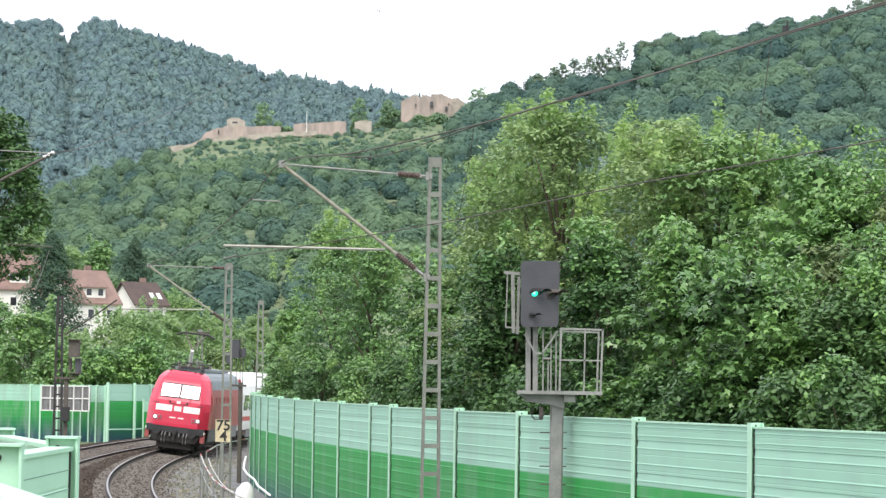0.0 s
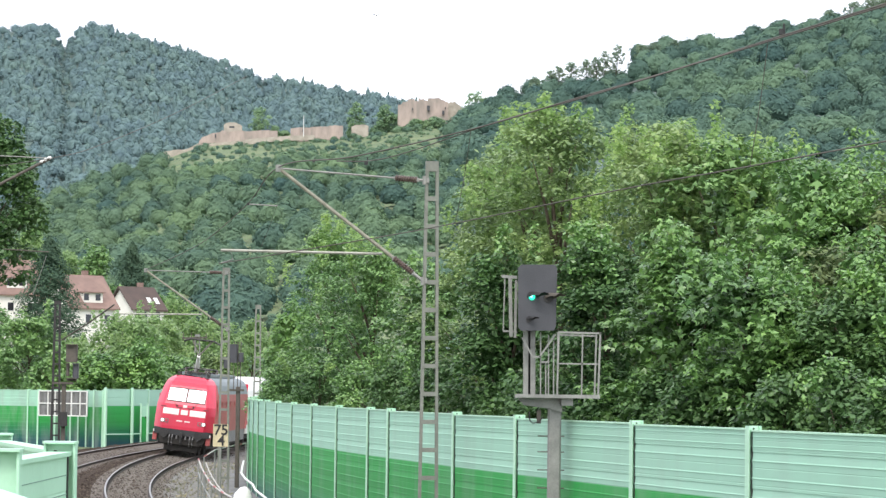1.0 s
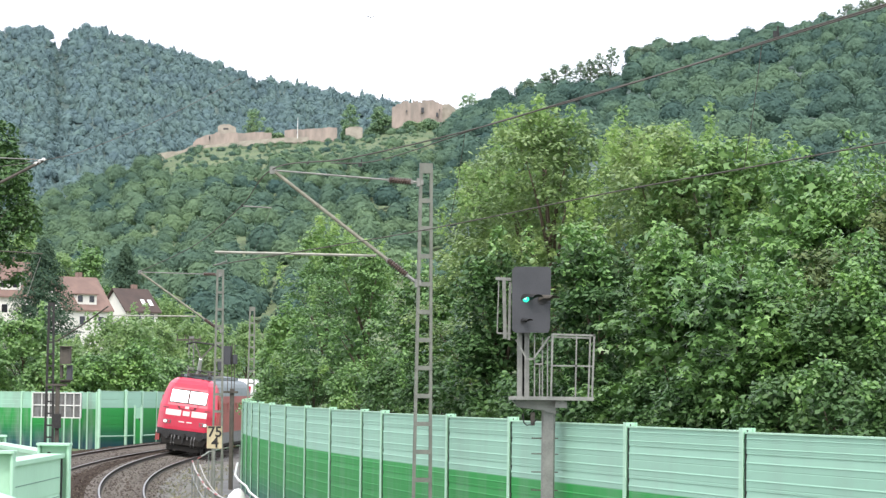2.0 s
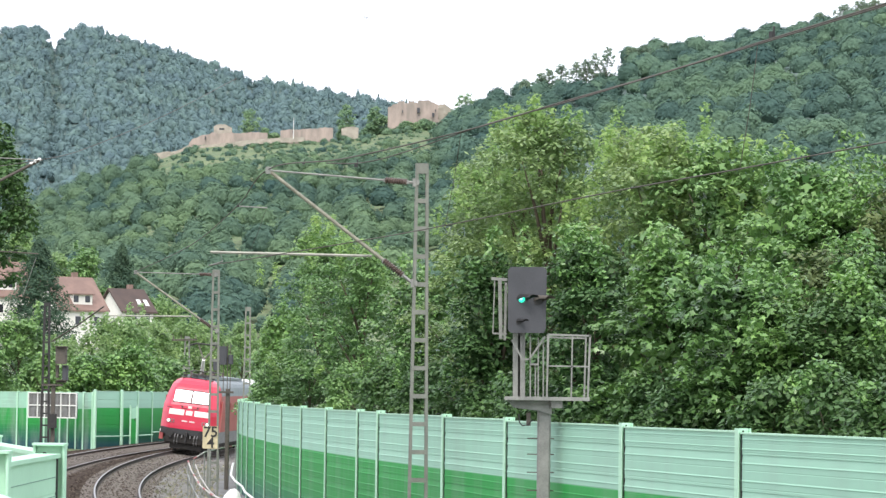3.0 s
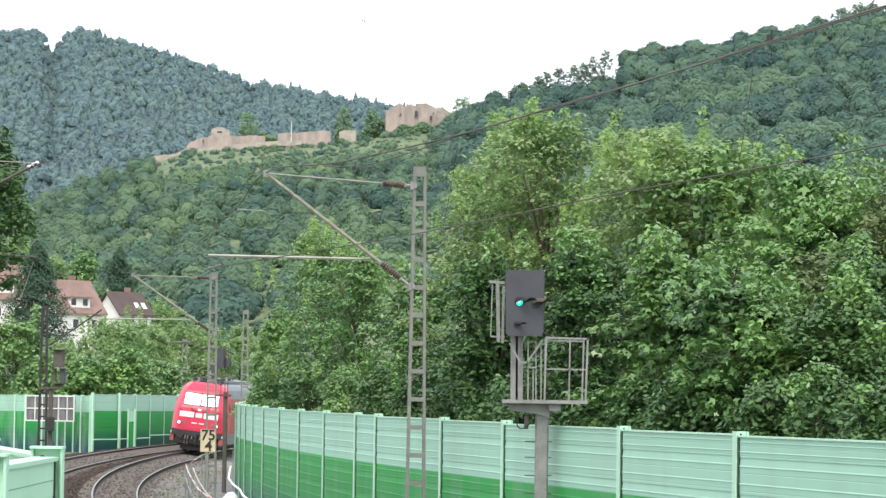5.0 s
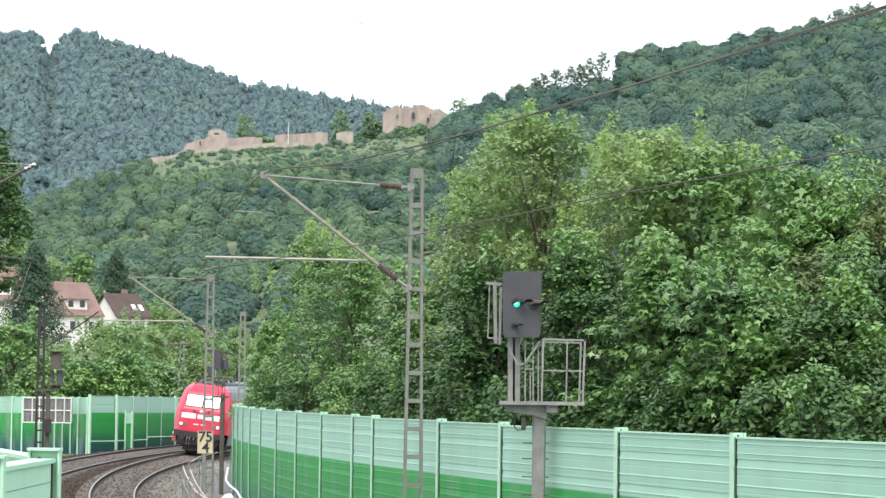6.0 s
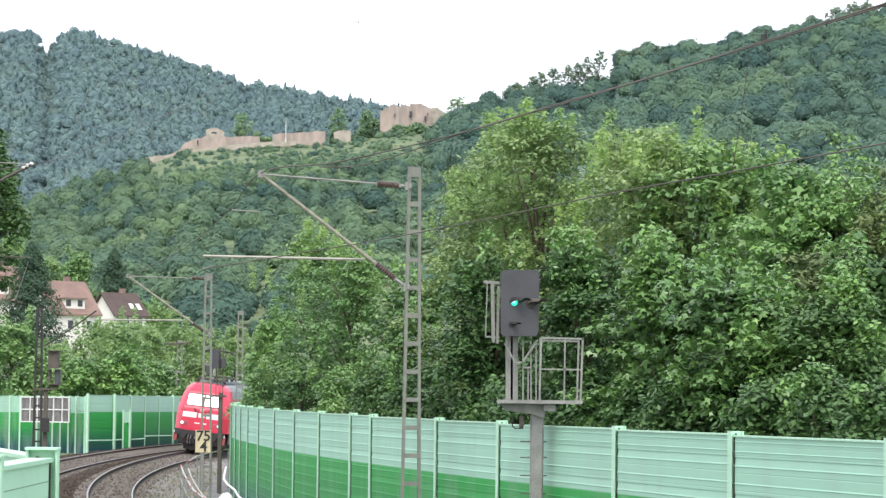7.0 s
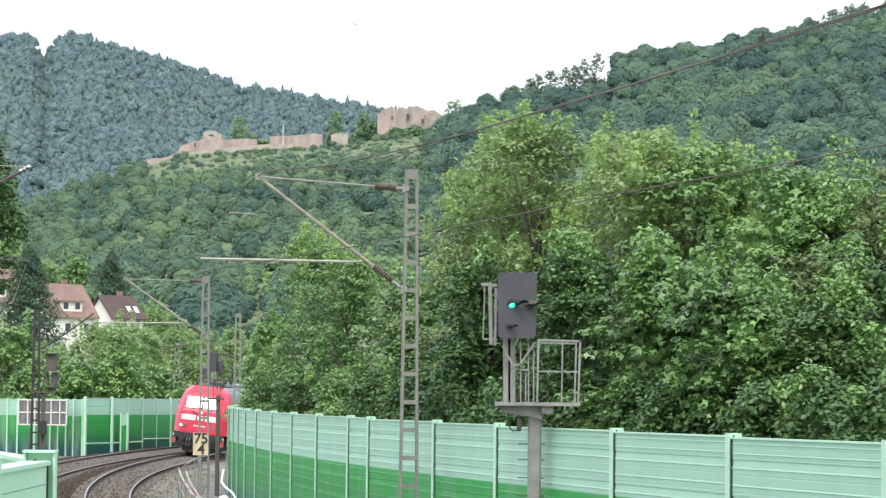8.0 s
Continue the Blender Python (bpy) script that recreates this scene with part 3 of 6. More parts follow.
def crown_template(rng, tufts, conifer, fine=3, rough=0.0):
    """One far crown of unit radius: a lumpy, cauliflower-like dome or a spire, fringed with tufts of leaves."""
    bm = bmesh.new()
    bmesh.ops.create_icosphere(bm, subdivisions=fine, radius=1.0)
    d = np.array([v.co[:] for v in bm.verts])
    f0 = np.array([[v.index for v in f.verts] for f in bm.faces])
    bm.free()
    f0 = f0[d[f0].mean(1)[:, 2] > -0.55]
    heads = rng.normal(size=(15, 3))
    heads[:, 2] = np.abs(heads[:, 2]) * 0.9 - 0.15
    heads /= np.linalg.norm(heads, axis=1, keepdims=True)

    def swell(q):
        """Radius in direction q: the nearest rounded head stands out, with creases between."""
        near = np.max(q @ heads.T, 1)
        return 0.66 + 0.36 * np.clip((near - 0.66) / 0.34, 0, 1) ** 0.6

    def form(q, k):
        if conifer:
            u = np.clip((1 - q[:, 2]) / 1.5, 0, 1)
            ring = 0.78 * u * (1 + 0.18 * np.sin(q[:, 2] * 17))
            flat = np.linalg.norm(q[:, :2], axis=1, keepdims=True) + 1e-6
            return np.concatenate([q[:, :2] / flat * (ring * k)[:, None], (1.15 - 1.8 * u)[:, None]], 1)
        return q * (swell(q) * k)[:, None]
    v0 = form(d, 0.86 - 0.12 * rough + 0.04 * rng.normal(size=len(d)))
    # tufts lie on the dome and break its outline
    q = rng.normal(size=(tufts, 3))
    q /= np.linalg.norm(q, axis=1, keepdims=True)
    q[:, 2] = np.abs(q[:, 2]) * 1.15 - 0.25
    q /= np.linalg.norm(q, axis=1, keepdims=True)
    c = form(q, 0.93 + 0.07 * rng.normal(size=tufts))
    nor = q + np.array([0, 0, 0.3]) + rng.normal(size=(tufts, 3)) * (0.27 + 0.2 * rough)
    nor /= np.linalg.norm(nor, axis=1, keepdims=True)
    t = rng.normal(size=(tufts, 3))
    t -= nor * np.sum(t * nor, 1, keepdims=True)
    t /= np.linalg.norm(t, axis=1, keepdims=True)
    b = np.cross(nor, t)
    s = ((0.09 + 0.12 * rng.random(tufts)) * (1 + 0.6 * rough) * (430 / tufts) ** 0.3)[:, None]
    v = np.stack([c - s * (t * 0.5 + b * 0.45), c + s * t * 0.7, c - s * (t * 0.5 - b * 0.45)], 1).reshape(-1, 3)
    f = np.arange(tufts * 3).reshape(-1, 3)
    return np.concatenate([v0, v]), np.concatenate([f0, f + len(v0)])


def forest(name, label, mat, rng, xy, radii, tufts, conifer_share=0.0, lift=0.4, tall=1.0, fine=3, rough=0.0, tone=None):
    """A wood as one mesh: crowns standing on the land at the given places."""
    z = hill_height(xy[:, 0], xy[:, 1]) + 0.9
    temps = [crown_template(rng, tufts, False, fine, rough) for _ in range(7)] + [crown_template(rng, tufts, True, fine, rough) for _ in range(3)]
    vs, fs, tones, k = [], [], [], 0
    for i in range(len(xy)):
        v, f = temps[7 + i % 3] if rng.random() < conifer_share else temps[i % 7]
        a, r = rng.random() * 6.283, radii[i]
        co, si = math.cos(a), math.sin(a)
        w = np.stack([v[:, 0] * co - v[:, 1] * si, v[:, 0] * si + v[:, 1] * co, v[:, 2] * tall], 1) * r
        vs.append(w + np.array([xy[i, 0], xy[i, 1], z[i] + r * lift + 2.6 * rng.random() ** 3 * r / 6]))
        fs.append(f + k)
        tones.append(np.full(len(v), rng.random() * (1 if tone is None else tone[i])))
        k += len(v)
    me = numpy_mesh(name, np.concatenate(vs), np.concatenate(fs), mat, True)
    me.attributes.new("tone", "FLOAT", "POINT").data.foreach_set("value", np.concatenate(tones).astype(np.float32))
    return tagged(part(name, me, mat), label, "forest", kind="stuff")


def scatter(rng, n, u0, u1, r0, r1):
    """Places spread evenly over a sector of the view's directions and distances."""
    r = np.sqrt(rng.random(n) * (r1 * r1 - r0 * r0) + r0 * r0)
    u = u0 + (u1 - u0) * rng.random(n)
    return np.stack([px(u) * r, r], 1), u, r


def build_forests():
    rng = np.random.default_rng(5)

    def thinned(xy, r, keep, low):
        """Woods stand thinner on the ground that lies behind a rise or behind nearer trees."""
        up = (hill_height(xy[:, 0], xy[:, 1]) - EYE + 5) / r
        return keep & ((up > low) | (rng.random(len(r)) < 0.2))
    xy, u, r = scatter(rng, 4600, -120, 900, 560, 1635)
    # the castle hill's upper slope is open grass with single bushes
    meadow = (r > 1345 + 0.12 * np.abs(u - 560)) & (u > 250)
    keep = (owner(xy) == 1) & ~meadow & (r < 1605)
    keep = thinned(xy, r, keep, np.interp(u, [-120, 380, 430, 640, 720, 780, 900], [0.026, 0.026, 0.034, 0.045, 0.048, 0.08, 0.096]))
    xy = apart(xy[keep], 7.4)
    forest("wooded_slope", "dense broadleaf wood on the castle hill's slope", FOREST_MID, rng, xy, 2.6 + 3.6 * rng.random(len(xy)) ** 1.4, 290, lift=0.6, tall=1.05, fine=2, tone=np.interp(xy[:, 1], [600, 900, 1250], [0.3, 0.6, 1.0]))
    xy, u, r = scatter(rng, 900, 200, 900, 1270, 1590)
    near_walls, u, r = scatter(rng, 150, 300, 800, 1590, 1619)
    xy = np.concatenate([xy, near_walls])
    xy = xy[(owner(xy) == 1)]
    forest("hillside_scrub", "low scattered scrub on the grassy castle slope", FOREST_MID, rng, xy, 0.7 + 2.6 * rng.random(len(xy)) ** 2.2, 70, lift=0.15, tall=0.85, fine=1)
    xy, u, r = scatter(rng, 5000, 740, 1720, 700, 1590)
    keep = thinned(xy, r, owner(xy) == 2, np.interp(u, [740, 900, 1100, 1568, 1720], [0.08, 0.092, 0.088, 0.072, 0.072]))
    xy = apart(xy[keep], 8.6)
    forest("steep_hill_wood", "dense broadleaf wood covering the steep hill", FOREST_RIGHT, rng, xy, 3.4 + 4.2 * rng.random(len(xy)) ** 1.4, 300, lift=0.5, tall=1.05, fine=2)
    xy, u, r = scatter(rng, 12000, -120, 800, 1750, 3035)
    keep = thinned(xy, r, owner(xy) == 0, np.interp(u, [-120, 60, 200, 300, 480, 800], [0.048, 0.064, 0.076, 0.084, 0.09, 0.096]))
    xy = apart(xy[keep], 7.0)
    forest("mountain_wood", "mixed wood with conifers on the far mountain, tinted blue for haze", FOREST_FAR, rng, xy, 3.6 + 3.8 * rng.random(len(xy)) ** 1.6, 105, 0.3, 0.4, 1.15, fine=1, rough=0.1)


def apart(xy, gap):
    """Drops the places that lie closer than gap to one that is kept."""
    cells, kept = {}, []
    for i, (x, y) in enumerate(xy):
        k = (int(x // gap), int(y // gap))
        near = [p for a in (-1, 0, 1) for b in (-1, 0, 1) for p in cells.get((k[0] + a, k[1] + b), ())]
        if all((x - p[0]) ** 2 + (y - p[1]) ** 2 > gap * gap for p in near):
            cells.setdefault(k, []).append((x, y))
            kept.append(i)
    return xy[kept]


def build_hilltop_trees():
    """Single trees round the castle and open-crowned trees on the right-hand ridge."""
    far = dict(per=16, lobed=False, trunk_r=0.25, group="hilltop trees", label="single broadleaf tree beside the castle ruin")
    rows = [(422, 203, 4.5), (592, 196, 4.5), (645, 200, 4.6), (662, 216, 4.2), (690, 228, 3.4), (736, 222, 3.4), (785, 222, 4.5), (805, 176, 6.0), (830, 185, 5.5), (855, 180, 3.5), (452, 238, 2.6), (632, 235, 3.0), (700, 226, 3.0), (676, 233, 2.4), (720, 228, 2.2), (340, 263, 1.8), (396, 257, 2.2), (470, 246, 2.2), (586, 240, 1.8)]
    for i, (x, top, spread) in enumerate(rows):
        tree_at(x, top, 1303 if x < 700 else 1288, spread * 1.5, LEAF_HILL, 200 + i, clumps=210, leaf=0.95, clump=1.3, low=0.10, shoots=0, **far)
    far["label"] = "open-crowned tree standing out on the ridge"
    rows = [(952, 128, 5.0), (975, 120, 5.0), (1000, 116, 5.5), (1018, 112, 4.5), (1034, 101, 4.5), (1052, 90, 5.0), (1098, 92, 5.0), (1122, 88, 5.5), (1155, 84, 5.5), (938, 138, 4), (1430, 30, 5), (1475, 14, 6), (1505, 6, 6), (1530, 4, 5), (910, 150, 4)]
    for i, (x, top, spread) in enumerate(rows):
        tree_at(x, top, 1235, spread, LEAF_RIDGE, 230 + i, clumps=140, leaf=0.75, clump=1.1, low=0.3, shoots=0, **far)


# ---- tracks ----
def strip_along(profile_pts, r, a0, a1, step, mat, name, z=0.0):
    """A section (offset outward, height) swept along the curve."""
    s = Shape()
    n = max(2, int((a1 - a0) / step))
    rows = []
    for i in range(n + 1):
        a = a0 + (a1 - a0) * i / n
        rows.append([on_arc(a, r + o, z + h) for o, h in profile_pts])
    return s.sheet(rows)


def cant(o):
    """Height on the canted bed, by the distance outward from the track's centre."""
    return 0.0755 + 0.142 * o


def build_tracks():
    a0, a1 = -17.0, 19.0
    # one ballast bed under both tracks
    sec = [(-1.5, cant(-1.5) - 0.17), (1.5, cant(1.5) - 0.17), (1.97, cant(1.5) - 0.25), (2.43, cant(-1.5) - 0.17),
           (SPACING + 1.5, cant(1.5) - 0.17), (SPACING + 2.2, -0.1), (SPACING + 4.2, -0.33), (SPACING + 5.5, -0.36)]
    tagged(part("ballast_bed", strip_along(sec, RAD, a0, a1, 0.25, BALLAST, "ballast_bed"), BALLAST), "brown-grey crushed stone ballast between the rails", "ballast", kind="structure")
    tagged(part("cess", strip_along([(-3.6, -0.30), (-3.0, -0.31), (-2.4, -0.37), (-1.9, -0.335), (-1.2, cant(-1.2) - 0.165)], RAD, a0, a1, 0.25, CESS, "cess"), CESS), "pale grey gravel shoulder beside the near track", "gravel", kind="structure")
    tagged(part("verge", strip_along([(SPACING + 5.2, -0.35), (SPACING + 7, -0.3), (SPACING + 10, -0.28), (SPACING + 16, -0.4)], RAD, a0, a1, 0.5, GRASS, "verge"), GRASS), "grassy verge along the far barrier", "verge", kind="structure")
    sleeper = Shape().box((0, 0, 0), (2.5, 0.27, 0.2), chamfer=0.03).mesh("sleeper", SLEEPER)
    for k, r in enumerate((RAD, RAD + SPACING)):
        track = thing("railway_track", "curved canted railway track with worn shiny rails", "track", group="railway tracks", kind="structure")
        for o in (-0.755, 0.755):
            h = cant(o) - (0.044 if k else 0)
            foot = [(o - 0.07, h - 0.16), (o - 0.07, h - 0.14), (o - 0.012, h - 0.12), (o - 0.012, h - 0.05), (o - 0.036, h - 0.04), (o - 0.036, h - 0.008), (o - 0.03, h - 0.002)]
            right = [(2 * o - p, q) for p, q in reversed(foot)]
            rail = part("rail", strip_along(foot + right, r, a0, a1, 0.2, RAIL_SIDE, "rail"), RAIL_SIDE, track)
            part("running_surface", strip_along([(o - 0.031, h - 0.003), (o - 0.025, h + 0.002), (o + 0.025, h + 0.002), (o + 0.031, h - 0.003)], r, a0, a1, 0.2, RAIL_TOP, "running_surface"), RAIL_TOP, rail, "bright worn running surface")
        pitch = math.degrees(0.62 / r)
        for i in range(210):
            a = -11.6 + i * pitch
            if a > 6.4:
                break
            ob = part("sleeper", sleeper, SLEEPER, track)
            ob.matrix_basis = Matrix.Translation(on_arc(a, r, cant(0) - 0.255)) @ Matrix.Rotation(radians(heading(a)), 4, "Z") @ Matrix.Rotation(math.atan(0.142), 4, "Y")


def build_stones():
    """Loose ballast stones lying proud of the bed."""
    rng = np.random.default_rng(3)
    n = 19000
    a = np.radians(-11.6 + 13.6 * rng.random(n) ** 1.3)
    o = -2.1 + (SPACING + 4.6) * rng.random(n)
    keep = np.ones(n, bool)
    for c in (0, SPACING):
        for s in (-0.755, 0.755):
            keep &= np.abs(o - c - s) > 0.11
    a, o = a[keep], o[keep]
    n = len(a)
    oo = np.where(np.abs(o) < 1.6, o, np.where(np.abs(o - SPACING) < 1.6, o - SPACING, np.where(o < 0, -1.9, np.where(o < SPACING, 0.3, 0.0))))
    r = RAD + o
    y = YC + r * np.sin(a)
    c = np.stack([XC - r * np.cos(a), y, 0.0043 * (y - 125) + 0.0755 + 0.142 * oo - 0.165], 1)
    base = np.array([(1, 0, 0), (-1, 0, 0), (0, 1, 0), (0, -1, 0), (0, 0, 0.8), (0, 0, -0.6)], float)
    v = base[None] * (0.025 + 0.035 * rng.random((n, 6, 1))) + rng.normal(size=(n, 6, 3)) * 0.009
    t = rng.random(n) * 6.283
    co, si = np.cos(t)[:, None], np.sin(t)[:, None]
    w = np.stack([v[..., 0] * co - v[..., 1] * si, v[..., 0] * si + v[..., 1] * co, v[..., 2]], -1) + c[:, None]
    f = np.array([(0, 2, 4), (2, 1, 4), (1, 3, 4), (3, 0, 4), (2, 0, 5), (1, 2, 5), (3, 1, 5), (0, 3, 5)])
    f = (np.arange(n)[:, None, None] * 6 + f[None]).reshape(-1, 3)
    tagged(part("loose_stones", numpy_mesh("loose_stones", w.reshape(-1, 3), f, STONE), STONE), "loose grey-brown ballast stones", "ballast", kind="stuff")


def build_weeds():
    """Dry grass and weeds on the gravel shoulder and along the foot of the barriers."""
    rng = np.random.default_rng(9)
    n = 3600
    a = np.radians(-11.6 + 11.0 * rng.random(n) ** 1.2)
    o = np.where(rng.random(n) < 0.35, -1.5 - 2.2 * rng.random(n), SPACING + 2.2 + 5.0 * rng.random(n))
    o += 0.5 * np.sin(a * 300) * rng.random(n)
    r = RAD + o
    y = YC + r * np.sin(a)
    h = np.where(o < 0, np.interp(o, [-3.6, -2.4, -1.2], [-0.30, -0.36, -0.25]), -0.28)
    c = np.stack([XC - r * np.cos(a), y, 0.0043 * (y - 125) + h + 0.05], 1)
    nor = rng.normal(size=(n, 3)) * np.array([1, 1, 0.35])
    nor /= np.linalg.norm(nor, axis=1, keepdims=True)
    tagged(part("weeds", leaf_mesh("weeds", c, nor, 0.05 + 0.11 * rng.random(n), STRAW, rng, False), STRAW), "dry weeds and grass blades beside the tracks", "weeds", kind="stuff")


def stone_material():
    m = material("ballast_stone", (0.2, 0.17, 0.15), 0.9, 0.0, 0.1)
    n, l, b = nodes_of(m)
    isl = n.new("ShaderNodeNewGeometry").outputs["Random Per Island"]
    l.new(mixed(m, isl, (0.03, 0.023, 0.018), (0.135, 0.11, 0.09)), b.inputs["Base Color"])
    return m


STONE = stone_material()


# ---- noise barriers ----
def h_post(height, depth=0.18, width=0.17, web=0.012, flange=0.016):
    """A rolled H beam, upright, its flanges facing along local y."""
    s = Shape()
    s.box((0, 0, height / 2), (web, depth - 2 * flange, height))
    return s


def flange_shape(height, y, width=0.16, flange=0.016):
    return Shape().box((0, y, height / 2), (width, flange, height), chamfer=0.004)


def panel_shape(length, height, element=0.5, thick=0.10, ribs=True):
    """A barrier panel along local x: stacked elements, each with two raised ribs and a joint."""
    prof, z = [], 0.0
    while z < height - 0.02:
        e = min(element, height - z)
        k = e / 0.5
        prof += [(-0.01, z), (0.0, z + 0.004)]
        for lip, groove in ((0.14, 0.045), (0.38, 0.285)):
            prof += [(0.0, z + (groove - 0.006) * k), (-0.002, z + groove * k), (-0.002, z + (groove + 0.006) * k), (0.0, z + (groove + 0.014) * k)]
            if ribs:
                prof += [(0.0, z + (lip - 0.006) * k), (0.008, z + (lip - 0.002) * k), (0.007, z + (lip + 0.004) * k), (0.0, z + (lip + 0.02) * k)]
        z += e
    prof.append((0.0, height))
    s = Shape()
    half = thick / 2
    loop = [(-half - o, h) for o, h in prof] + [(half + o, h) for o, h in reversed(prof)]
    a = [(0.0, y, h) for y, h in loop]
    b = [(length, y, h) for y, h in loop]
    n = len(loop)
    s.add(a + b, [(i, (i + 1) % n, n + (i + 1) % n, n + i) for i in range(n)])
    m = len(prof)
    s.f += [(i, i + 1, n - 2 - i, n - 1 - i) for i in range(m - 1)]
    s.f += [(n + i + 1, n + i, n + n - 1 - i, n + n - 2 - i) for i in range(m - 1)]
    return s


def barrier_bay(points, top, base, mat, name, label, group, proud=0.06, cap=True, wide=0.16, shadow_line=True, skip_first=False, ribs=True, lid=False):
    """A run of barrier: H posts at the points, a panel between each two of them."""
    run = thing(name, label, "noise barrier", kind="structure")
    for i, p in enumerate(points):
        q = points[min(i + 1, len(points) - 1)]
        o = points[max(i - 1, 0)]
        ang = math.atan2(q.y - o.y, q.x - o.x)
        turn = Matrix.Translation((p.x, p.y, p.z + base)) @ Matrix.Rotation(ang, 4, "Z")
        h = top - base + proud
        if i == 0 and skip_first:
            post = None
        else:
            post = part("post", h_post(h), MINT, run)
            post.matrix_basis = turn
            for y in (-0.085, 0.085):
                part("flange", flange_shape(h, y, wide), MINT, post)
        if lid and post:
            part("cap_plate", Shape().box((0, 0, h + 0.007), (wide + 0.05, 0.195, 0.014), chamfer=0.01), MINT, post)
            part("bolt_head", Shape().tube([(-0.02, 0.03, h - 0.06), (0.02, 0.03, h - 0.05)], 0.018, 10), BLACK, post)
        elif cap and post:
            part("bolt_hole", Shape().tube([(-0.012, 0.0, h - 0.04), (0.012, 0.0, h - 0.04)], 0.014, 8), BLACK, post)
        if i + 1 < len(points):
            d = q - p
            length = math.hypot(d.x, d.y)
            a = math.atan2(d.y, d.x)
            pan = part("panel", panel_shape(length - 0.03, top - base, ribs=ribs), mat, run)
            pan.matrix_basis = Matrix.Translation((p.x + 0.015 * d.x / length, p.y + 0.015 * d.y / length, p.z + base)) @ Matrix.Rotation(a, 4, "Z")
            if shadow_line:
                # black strip set in for the shadow that falls beside the post
                strip = part("shadow_line", Shape().box((length - 0.03 - 0.08, 0, (top - base) / 2), (0.03, 0.118, top - base - 0.01)), BLACK, run, "black strip for the shadow line beside the post")
                strip.matrix_basis = pan.matrix_basis
            if lid:
                # thin dark strips proud of the panel draw the shade in its joints
                for k in range(1, 6):
                    seam = part("seam", Shape().box((length / 2 - 0.015, 0, top - base - 0.11 * k), (length - 0.12, 0.106, 0.004)), SEAM, run, "dark strip for the shadowed joint between panel elements")
                    seam.matrix_basis = pan.matrix_basis
            rail = part("coping", Shape().box((length / 2 - 0.015, 0, top - base + 0.012), (length - 0.1, 0.14, 0.024), chamfer=0.004), MINT, run)
            rail.matrix_basis = pan.matrix_basis
    return run




def build_right_barrier():
    angles = [-18.056, -17.332, -16.608, -15.884, -15.16, -14.436, -13.712, -12.711, -11.984, -10.958, -10.555, -9.795, -9.014, -8.186, -7.295, -6.585, -6.008, -5.494, -4.8, -4.2, -3.6, -3.0, -2.2, -1.4, -0.6, 0.2]
    pts = [by_barrier(a) for a in angles]
    barrier_bay(pts, 3.08, -0.7, WALL_R, "noise_barrier_east", "long noise barrier with mint and green painted ribbed panels", "")


